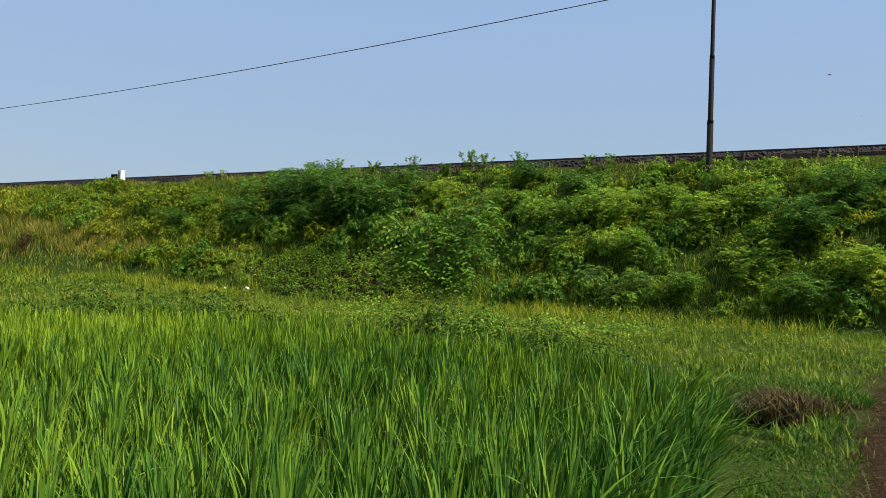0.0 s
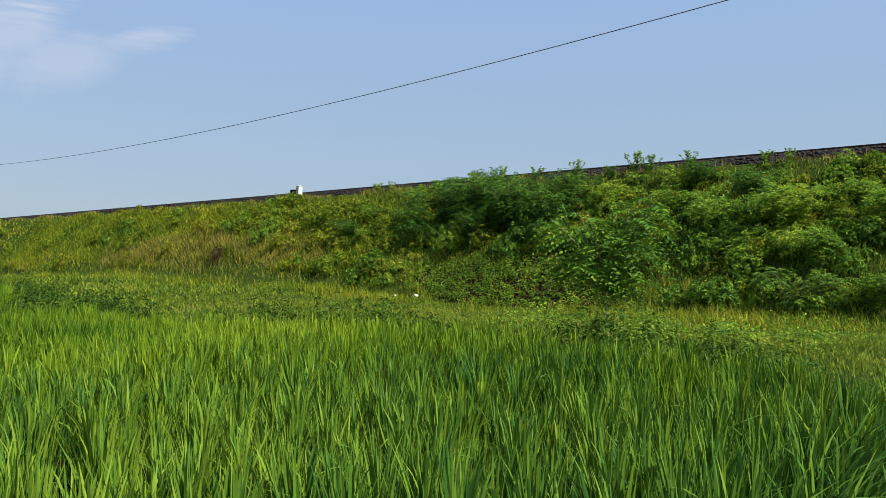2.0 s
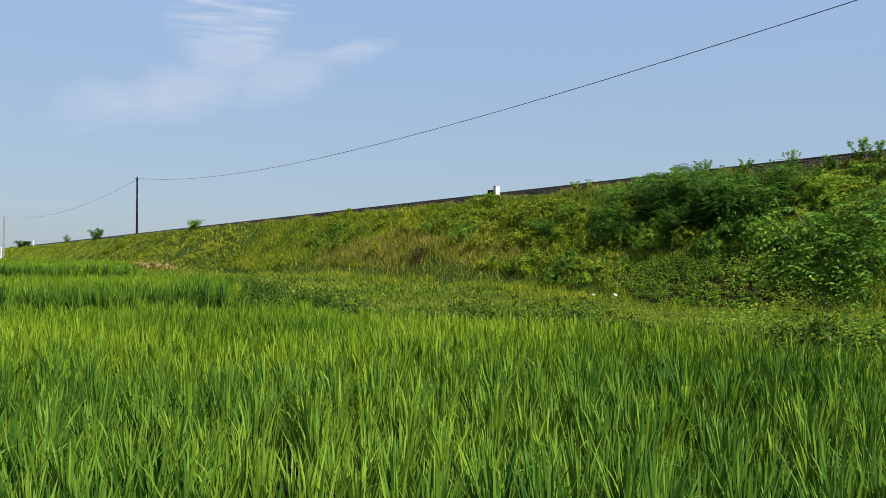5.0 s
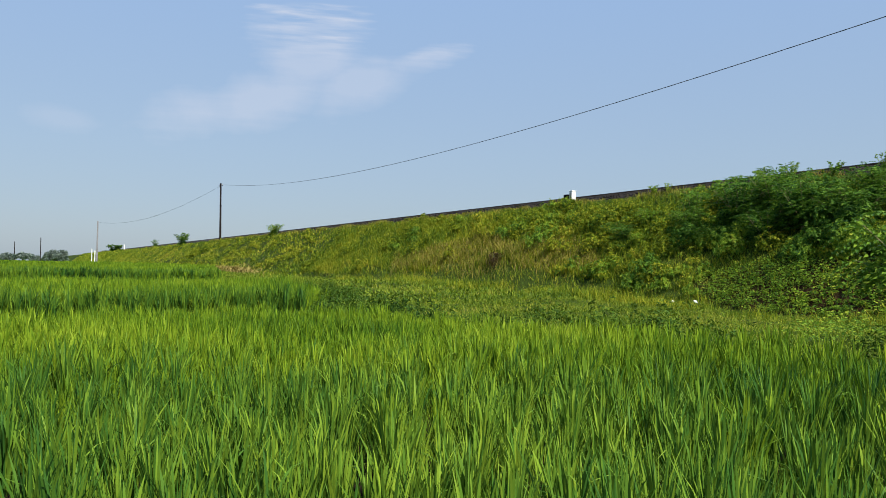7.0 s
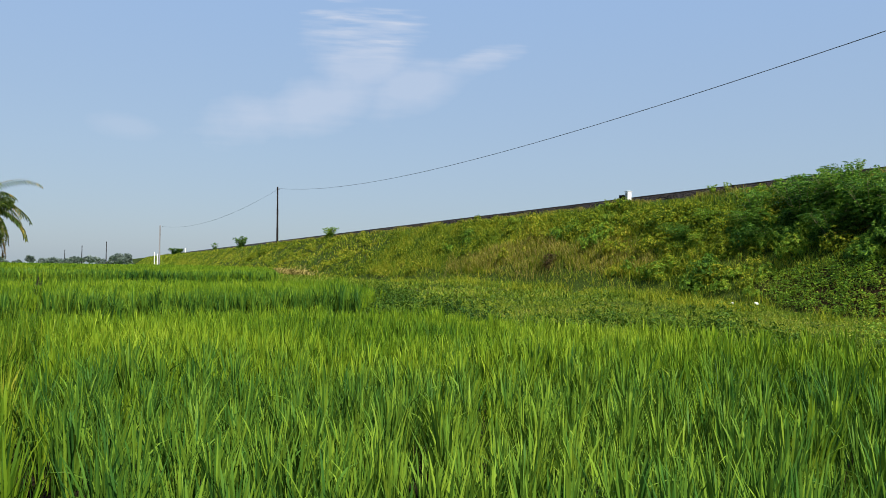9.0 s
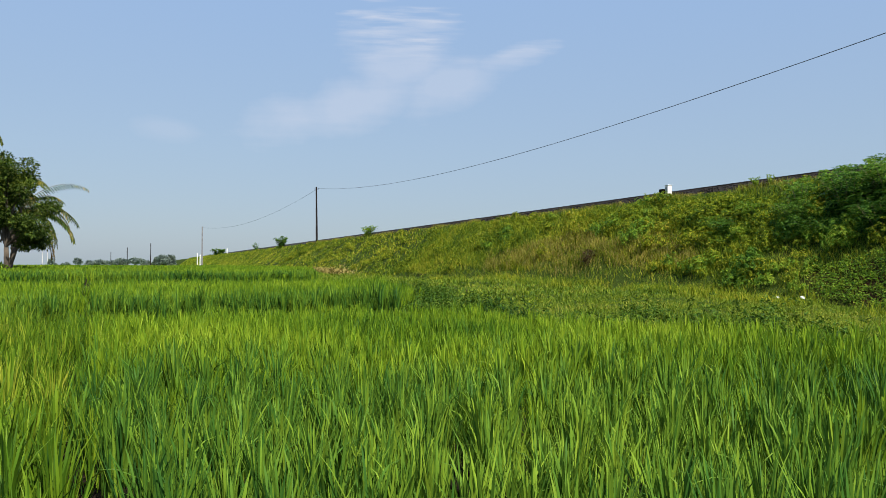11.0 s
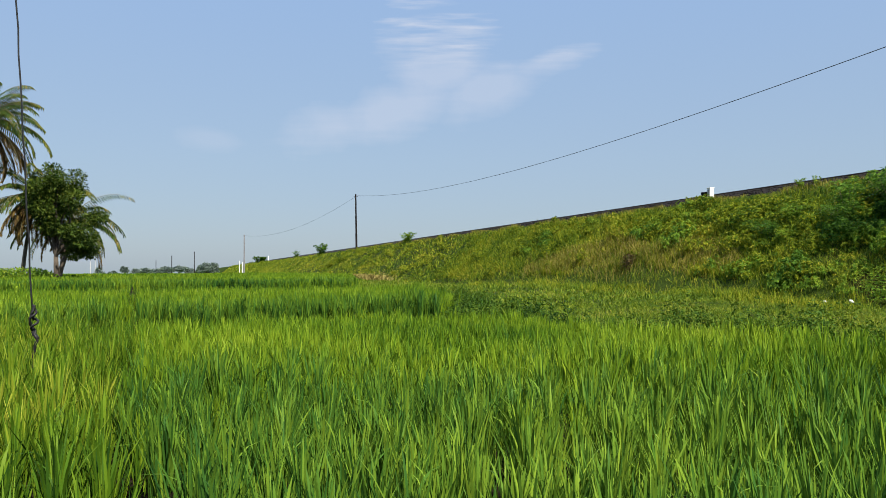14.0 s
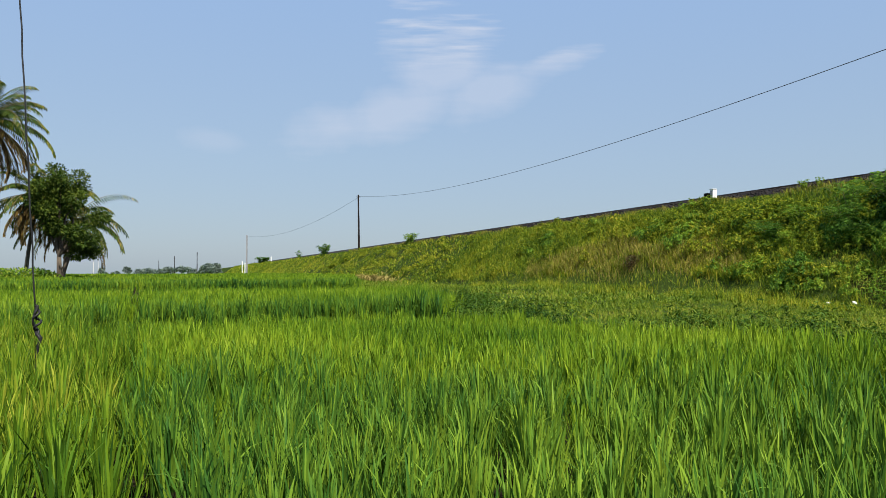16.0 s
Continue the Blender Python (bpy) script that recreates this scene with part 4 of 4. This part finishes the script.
def white_posts():
    for i, (x, y, h, r) in enumerate([(-186.5, 13.45, 3.6, 0.11), (-190.2, 13.1, 4.0, 0.10), (-236.0, 24.5, 6.1, 0.14)]):
        bm = bmesh.new()
        add_tube(bm, [(0, 0, -0.3), (0, 0, h - 0.1), (0, 0, h)], [r, r, r * 0.6], 10)
        ob = part("marker_post", bm, M_WHITE)
        ob.matrix_basis = pose(x, y, 0)
        tagged(ob, "white painted concrete marker post beside the paddies", "post", group="white marker posts")


white_posts()


def track_box():
    """A small white cabinet with a dark junction box at the ballast's edge."""
    x, y, z = -32.9, 25.0, 4.72
    ob = empty("trackside_cabinet", pose(x, y, z), label="small white trackside cabinet at the ballast's edge", category="cabinet")
    bm = bmesh.new()
    add_box(bm, (-0.12, -0.12, 0.0), (0.12, 0.12, 0.60), 0.015)
    part("body", bm, M_WHITE, ob)
    bm = bmesh.new()
    add_box(bm, (-0.14, -0.14, 0.60), (0.14, 0.14, 0.63), 0.01)
    part("lid", bm, M_WHITE, ob)
    bm = bmesh.new()
    add_box(bm, (-0.08, -0.135, 0.10), (0.08, -0.118, 0.52), 0.004)
    part("door", bm, M_CONCRETE, ob, "grey recessed door")
    bm = bmesh.new()
    add_box(bm, (-0.13, -0.13, -0.4), (0.13, 0.13, 0.002), 0.0)
    part("footing", bm, M_CONCRETE, ob)
    jb = empty("junction_box", pose(x - 0.34, y - 0.1, z - 0.02), label="dark metal junction box beside a white cabinet", category="junction box")
    bm = bmesh.new()
    add_box(bm, (-0.16, -0.11, 0.2), (0.16, 0.11, 0.46), 0.02)
    part("case", bm, M_RUST, jb)
    for sx in (-0.09, 0.09):
        bm = bmesh.new()
        add_box(bm, (sx - 0.025, -0.03, -0.4), (sx + 0.025, 0.03, 0.205), 0.005)
        part("leg", bm, M_RUST, jb)


track_box()


# ---- stay wire in the paddy ----
def stay_wire():
    a = direction(99.1, 0)
    foot = Vector((a.x * 8.0, a.y * 8.0, 0))
    ob = empty("stay_wire", Matrix.Translation(foot), label="black knotted stay wire anchored in the rice", category="wire")
    e = direction(100.35, 0) * 8.0 - foot
    top = Vector((e.x * 1.8, e.y * 1.8, 6.5))
    knot = Vector((0.02, 0.01, 0.78))
    bm = bmesh.new()
    n = 24
    add_tube(bm, [knot.lerp(top, k / n) + Vector((0.004 * math.sin(k * 1.7), 0.005 * math.sin(k * 2.3 + 1), 0)) for k in range(n + 1)], [0.0075] * (n + 1), 6)
    part("cable", bm, M_BLACK, ob, smooth=True)
    bm = bmesh.new()
    for j in range(3):
        pts = []
        for k in range(26):
            s = k / 25
            ang = 2 * math.pi * (1.3 * s + j / 3 + 0.25 * math.sin(5 * s + 2 * j))
            r = 0.010 + 0.030 * math.sin(math.pi * s) ** 2 * (1 - 0.4 * s)
            pts.append(knot + Vector((math.cos(ang) * r, math.sin(ang) * r + 0.01, 0.04 - 0.20 * (1 - s) * 0.9 + 0.10 * s)))
        add_tube(bm, pts, [0.011] * 26, 5)
    part("knot", bm, M_BLACK, ob, "bunched black knot", True)
    bm = bmesh.new()
    pts = [knot + Vector((-0.01, 0.0, -0.1)), Vector((0.03, 0.05, 0.62)), Vector((0.0, 0.03, 0.55)), Vector((0.02, 0.02, 0.45)), Vector((0, 0, -0.2))]
    add_tube(bm, pts, [0.016, 0.02, 0.014, 0.014, 0.014], 6)
    part("anchor_rod", bm, M_BLACK, ob, smooth=True)


stay_wire()


# ---- trees by the paddies ----
def at(az, d, z=0.0):
    v = direction(az, 0) * d
    return Vector((v.x, v.y, z))


def broad_tree(name, place, height, crown_r, crown_lo, mat, leaf, label, seed, n_leaf=9000, trunks=1, group="", flat=1.0, r0=None):
    """A tree: tapered trunk with forking limbs and a crown of leaf clumps at the limbs' ends."""
    rnd = random.Random(seed)
    ob = empty(name, Matrix.Translation(place), label=label, category="tree", group=group)
    r0 = r0 or height * 0.022
    ends = []
    for q in range(trunks):
        a0 = rnd.uniform(0, 6.28)
        lx, ly = math.cos(a0) * 0.12 * height * (trunks > 1), math.sin(a0) * 0.12 * height * (trunks > 1)
        fork = Vector((lx, ly, crown_lo * rnd.uniform(0.9, 1.1)))
        bm = bmesh.new()
        add_tube(bm, [Vector((lx * 0.2, ly * 0.2, -0.4)), Vector((lx * 0.3, ly * 0.3, crown_lo * 0.4)), fork], [r0 * 1.25, r0, r0 * 0.8], 8)
        part("trunk", bm, M_BARK, ob, smooth=True)
        for i in range(18 // trunks + 2 if n_leaf > 5000 else 10):
            a, e = rnd.uniform(0, 6.28), rnd.uniform(-0.25, 1.0)
            rr = crown_r * rnd.uniform(0.55, 0.95)
            end = Vector((lx + math.cos(a) * rr * math.cos(e * 1.3), ly + math.sin(a) * rr * math.cos(e * 1.3), crown_lo + (height - crown_lo) * (0.25 + 0.7 * math.sin(e * 1.4) * flat)))
            mid = fork.lerp(end, 0.5) + Vector((rnd.gauss(0, 0.1), rnd.gauss(0, 0.1), 0.12 * height * 0.5))
            bm = bmesh.new()
            add_tube(bm, [fork, mid, end], [r0 * 0.5, r0 * 0.3, r0 * 0.1], 6)
            part("limb", bm, M_BARK, ob)
            ends += [end, mid.lerp(end, 0.5), mid.lerp(end, 0.8) + Vector((rnd.gauss(0, 0.3), rnd.gauss(0, 0.3), rnd.gauss(0, 0.3)))]
    c = np.array(ends)
    k = RNG.integers(0, len(c), n_leaf)
    off = sphere_dirs(n_leaf) * (crown_r * 0.25 * RNG.uniform(0.2, 1.0, (n_leaf, 1)) ** 0.6) * np.array((1, 1, 0.75 * flat))
    D = off * 1.0 + RNG.normal(0, 0.35 * crown_r * 0.3, (n_leaf, 3))
    L = leaf * RNG.uniform(0.6, 1.3, n_leaf)
    tris("crown", *leaf_arrays(c[k] + off, D, L, L * 0.5), mat, ob)
    return ob


def palm(place, height, lean, n_frond, length, label, seed, dry=5):
    rnd = random.Random(seed)
    ob = empty("coconut_palm", Matrix.Translation(place), label=label, category="palm", group="palms by the paddies")
    bm = bmesh.new()
    pts = [Vector((lean[0] * s ** 1.6, lean[1] * s ** 1.6, height * s - 0.4 * (s == 0))) for s in np.linspace(0, 1, 9)]
    add_tube(bm, pts, [0.20 - 0.010 * k + (0.06 if k == 0 else 0) for k in range(9)], 10)
    part("trunk", bm, M_PALMBARK, ob, "ringed greyish palm trunk", True)
    top = pts[-1]
    for i in range(n_frond):
        a = i * 2.399 + rnd.uniform(-0.2, 0.2)
        old = i < dry
        e = rnd.uniform(-0.9, -0.3) if old else rnd.uniform(-0.15, 1.2)
        ln = length * rnd.uniform(0.8, 1.1)
        P, D, L, line = [], [], [], []
        side = Vector((-math.sin(a), math.cos(a), 0))
        p, el = Vector(top), e
        n = 30
        for k in range(n):
            d = Vector((math.cos(a) * math.cos(el), math.sin(a) * math.cos(el), math.sin(el)))
            line.append(Vector(p))
            if k > 3:
                for sg in (-1, 1):
                    P.append(Vector(p)), D.append(d * 0.5 + side * sg * 0.75 + Vector((0, 0, -0.55)))
                    L.append(0.85 * (1 - 0.5 * abs(2 * k / n - 0.9)))
            p = p + d * (ln / n)
            el -= (0.022 + 0.050 * k / n) * (1.1 if not old else 0.8)
        bm = bmesh.new()
        add_tube(bm, line, [0.045 * (1 - 0.9 * k / n) + 0.004 for k in range(n)], 5)
        fr = part("frond", bm, M_STEM, ob, "hanging yellow-brown frond" if old else "arching green frond")
        tris("leaf_blade", *leaf_arrays(np.array(P), np.array(D), np.array(L) * length / 5, 0.13), M_DRYFROND if old else M_FROND, fr)
    return ob


bm_base = 78.0


def hedge_bank():
    """Scrub on the low mound on which the trees stand."""
    n = 9000
    az, d = RNG.uniform(96.0, 104, n), RNG.uniform(bm_base - 3, bm_base + 3, n)
    P = np.stack([-np.sin(np.radians(az)) * d, np.cos(np.radians(az)) * d, RNG.uniform(0, 1, n) ** 0.8 * (1.6 - 1.0 * smooth(-az, -99, -96.5))], 1)
    L = RNG.uniform(0.12, 0.3, n)
    tagged(tris("hedge", *leaf_arrays(P, sphere_dirs(n, 0.4), L, L * 0.5), M_BUSH), "low green scrub under the palms", "hedge", kind="stuff")


hedge_bank()
broad_tree("broadleaf_tree", at(97.7, 76), 10.4, 3.3, 2.9, M_TREE, 0.26, "dense dark green broadleaf tree beside the paddies", 31, 19000, 2, r0=0.22)
palm(at(102.4, 77), 14.2, (0.3, 0.7), 60, 6.4, "tall coconut palm with yellowing fronds beside the paddies", 41, 24)
palm(at(99.7, 79), 8.0, (0.9, 1.2), 48, 5.0, "short leaning palm with dry hanging fronds", 42, 20)
palm(at(97.5, 84), 6.6, (-0.3, 0.8), 28, 6.2, "palm with drooping fronds behind the broadleaf tree", 43, 3)


# ---- along the far crest and the horizon ----
bush("crest_bush", slope_pose(-87.0, 24.6), 1.2, 1.3, M_BUSH, 0.16, "small green bush on the far crest", 51, 9, 30, "bushes on the crest")
bush("crest_bush", slope_pose(-144.0, 24.4, 0, 0.5), 2.5, 1.5, M_DARK, 0.3, "dark wind-bent bush on the far crest", 52, 9, 30, "bushes on the crest")
bush("crest_bush", slope_pose(-178.0, 24.6, 0, 0.4), 2.2, 0.6, M_DARK, 0.25, "thin upright shrub on the far crest", 53, 4, 24, "bushes on the crest")
bush("crest_bush", slope_pose(-263.0, 24.6, 0, 0.8), 3.0, 2.4, M_DARK, 0.45, "low rounded dark bush on the distant crest", 54, 12, 40, "bushes on the crest")
FAR = [  # bearing, distance, height, crown radius, crown base, flatness
    (85.0, 330, 9.6, 4.6, 3.5, 0.8), (88.3, 300, 7.0, 3.8, 2.0, 1.0), (87.8, 305, 7.4, 3.0, 2.0, 1.0), (88.7, 310, 6.0, 2.8, 1.6, 1.0), (90.1, 290, 5.4, 4.6, 3.6, 0.5), (90.9, 320, 5.2, 4.6, 1.0, 1.0), (91.5, 340, 4.0, 4.0, 1.0, 0.9),
    (92.3, 420, 5.4, 5.0, 1.0, 0.9), (92.8, 430, 5.0, 5.5, 1.0, 0.9), (93.6, 440, 7.4, 3.4, 2.5, 1.0), (95.1, 380, 5.2, 3.0, 1.2, 1.0), (91.9, 450, 4.6, 6.0, 1.0, 0.9), (94.3, 600, 4.5, 5.0, 1.0, 0.8), (89.4, 420, 5.5, 4.5, 1.0, 0.9)]
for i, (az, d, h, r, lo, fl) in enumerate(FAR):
    broad_tree("distant_tree", at(az, d), 0.62 * h, 0.62 * r, 0.6 * lo, M_FAR_HAZED, 0.8, "distant hazy green tree on the plain", 60 + i, 1500, 1, "distant trees", fl, 0.22)
for az, d, h in [(89.1, 300, 9.0), (90.58, 300, 7.4), (91.6, 380, 7.0), (95.7, 420, 13.0), (95.4, 430, 11.0)]:
    b = at(az, d)
    pole("distant_pole", b, b + Vector((0, 0, h)), [(0.5, 0.17), (1.0, 0.13)], M_RUST if az < 92 else M_CONCRETE, "slim pole far off on the plain", insulator=False)


# ---- small things on the verge ----
def verge_details():
    bm = bmesh.new()
    bmesh.ops.create_icosphere(bm, subdivisions=2, radius=0.1)
    for v in bm.verts:
        v.co = Vector((v.co.x * 1.3, v.co.y * 0.9, v.co.z * 0.55)) * (1 + 0.25 * noise.noise(v.co * 22))
    ob = part("plastic_litter", bm, M_LITTER)
    ob.matrix_basis = pose(-18.9, 18.4, float(land(-18.9, 18.4)) + 0.16) @ Matrix.Diagonal((0.6, 0.6, 0.6, 1))
    tagged(ob, "crumpled white plastic litter lying on the grass", "litter", group="litter on the verge")
    copy_thing(ob, pose(-18.3, 18.8, float(land(-18.3, 18.8)) + 0.2, 40, 20, 70))
    n = 1500
    x, y = RNG.normal(-78, 4, n), RNG.normal(17.6, 0.8, n)
    a = RNG.uniform(0, 6.3, n)
    V, F = blade_arrays(np.stack([x, y, land(x, y) + RNG.uniform(0, 0.35, n)], 1), RNG.uniform(0.25, 0.5, n), np.full(n, 0.06), a, np.full(n, 0.9), RNG.uniform(0.4, 1.0, n), 2)
    tagged(tris("straw_heap", V, F, M_STRAW), "spread heap of dry straw on the verge", "straw", kind="stuff")
    n = 2200
    x, y = RNG.normal(0.05, 0.4, n), RNG.uniform(3.5, 12, n)
    V, F = blade_arrays(np.stack([x, y, land(x, y) + 0.005], 1), RNG.uniform(0.02, 0.06, n), RNG.uniform(0.003, 0.008, n), RNG.uniform(0, 6.3, n), np.abs(RNG.normal(1.0, 0.5, n)), RNG.uniform(0.0, 0.9, n), 2)
    tagged(tris("leaf_litter", V, F, M_ROOT), "brown dead leaves and stalks on the path", "leaf litter", kind="stuff")
    bm = bmesh.new()
    bmesh.ops.create_icosphere(bm, subdivisions=4, radius=1.0)
    for v in bm.verts:
        k = 1 + 0.22 * noise.noise(v.co * 2.2) + 0.10 * noise.noise(v.co * 6)
        v.co = Vector((v.co.x * 0.55 * k, v.co.y * 0.62 * k, v.co.z * 0.17 * k + 0.03 * noise.noise(v.co * 3)))
    ob = part("earth_overhang", bm, M_SOIL, None, smooth=True)
    ob.matrix_basis = pose(-1.05, 8.3, -0.04)
    tagged(ob, "overhanging lip of dark earth above a washed-out hollow", "earth")
    n = 2600
    a, q = RNG.uniform(0, 6.3, n), np.sqrt(RNG.uniform(0, 1, n))
    x, y = -1.0 + 0.78 * q * np.cos(a), 8.42 + 0.58 * q * np.sin(a)
    V, F = blade_arrays(np.stack([x, y, 0.10 * np.sqrt(np.maximum(0, 1 - q * q)) + 0.005], 1), RNG.uniform(0.05, 0.14, n), np.full(n, 0.011), RNG.uniform(0, 6.3, n), np.abs(RNG.normal(0.3, 0.3, n)), RNG.uniform(0.2, 0.9, n), 3)
    tagged(tris("lip_grass", V, F, M_TURF), "short green grass on the hollow's lip", "grass", kind="stuff")
    n = 1500
    x, y = RNG.normal(-0.88, 0.20, n), RNG.normal(7.75, 0.16, n)
    V, F = blade_arrays(np.stack([x, y, RNG.uniform(-0.12, 0.06, n)], 1), RNG.uniform(0.06, 0.2, n), RNG.uniform(0.006, 0.012, n), RNG.uniform(0, 6.3, n), np.abs(RNG.normal(0.4, 0.3, n)), RNG.uniform(0.2, 0.9, n), 3)
    tagged(tris("dry_roots", V, F, M_ROOT), "brown dead grass and roots at the hollow's edge", "dry grass", kind="stuff")


verge_details()


# ---- birds ----
def bird(name, label):
    ob = new(name)
    tagged(ob, label, "bird", group="birds over the crest")
    bm = bmesh.new()
    add_tube(bm, [(0, -0.13, 0), (0, -0.10, 0.01), (0, 0.0, 0.015), (0, 0.08, 0.01), (0, 0.12, 0.015), (0, 0.15, 0.01)], [0.004, 0.02, 0.034, 0.024, 0.016, 0.003], 8)
    part("body", bm, M_BIRD, ob, smooth=True)
    for sg in (-1, 1):
        bm = bmesh.new()
        lead = [(0.02, 0.06), (0.11, 0.085), (0.22, 0.02)]
        trail = [(0.02, -0.03), (0.11, -0.01), (0.22, 0.0)]
        lo = [[bm.verts.new((sg * a, b, 0.03 * a / 0.2 + dz)) for a, b in row] for row in (lead, trail) for dz in (0.0, 0.006)]
        l0, l1, t0, t1 = lo
        for k in range(2):
            bm.faces.new((l0[k], l0[k + 1], t0[k + 1], t0[k])), bm.faces.new((l1[k], t1[k], t1[k + 1], l1[k + 1]))
            bm.faces.new((l0[k], l1[k], l1[k + 1], l0[k + 1])), bm.faces.new((t0[k], t0[k + 1], t1[k + 1], t1[k]))
        part("wing", bm, M_BIRD, ob)
    bm = bmesh.new()
    add_box(bm, (-0.02, -0.2, 0.0), (0.02, -0.11, 0.006))
    part("tail", bm, M_BIRD, ob)
    return ob


BIRD_A, BIRD_B = bird("bird", "small dark bird gliding over the embankment"), bird("bird", "small dark bird far over the embankment")


def motions():
    def line(rows, dist):
        return [(t, Matrix.Translation(direction(az, el) * dist + Vector(EYE)) @ pose(0, 0, 0, 0, 8, -60)) for t, az, el in rows]
    walk(BIRD_A, line(BIRD_A_ROWS, 60.0))
    walk(BIRD_B, line(BIRD_B_ROWS, 110.0))


BIRD_A_ROWS = [(0, 4.5, 13.18), (0.2, 4.7, 12.66), (0.5, 4.92, 11.93), (1.5, 5.0, 10.6), (16, -35, 10.0)]
BIRD_B_ROWS = [(0, 2.58, 10.47), (0.2, 2.51, 10.09), (1.5, 1.0, 9.6), (16, -30, 9.4)]
motions()
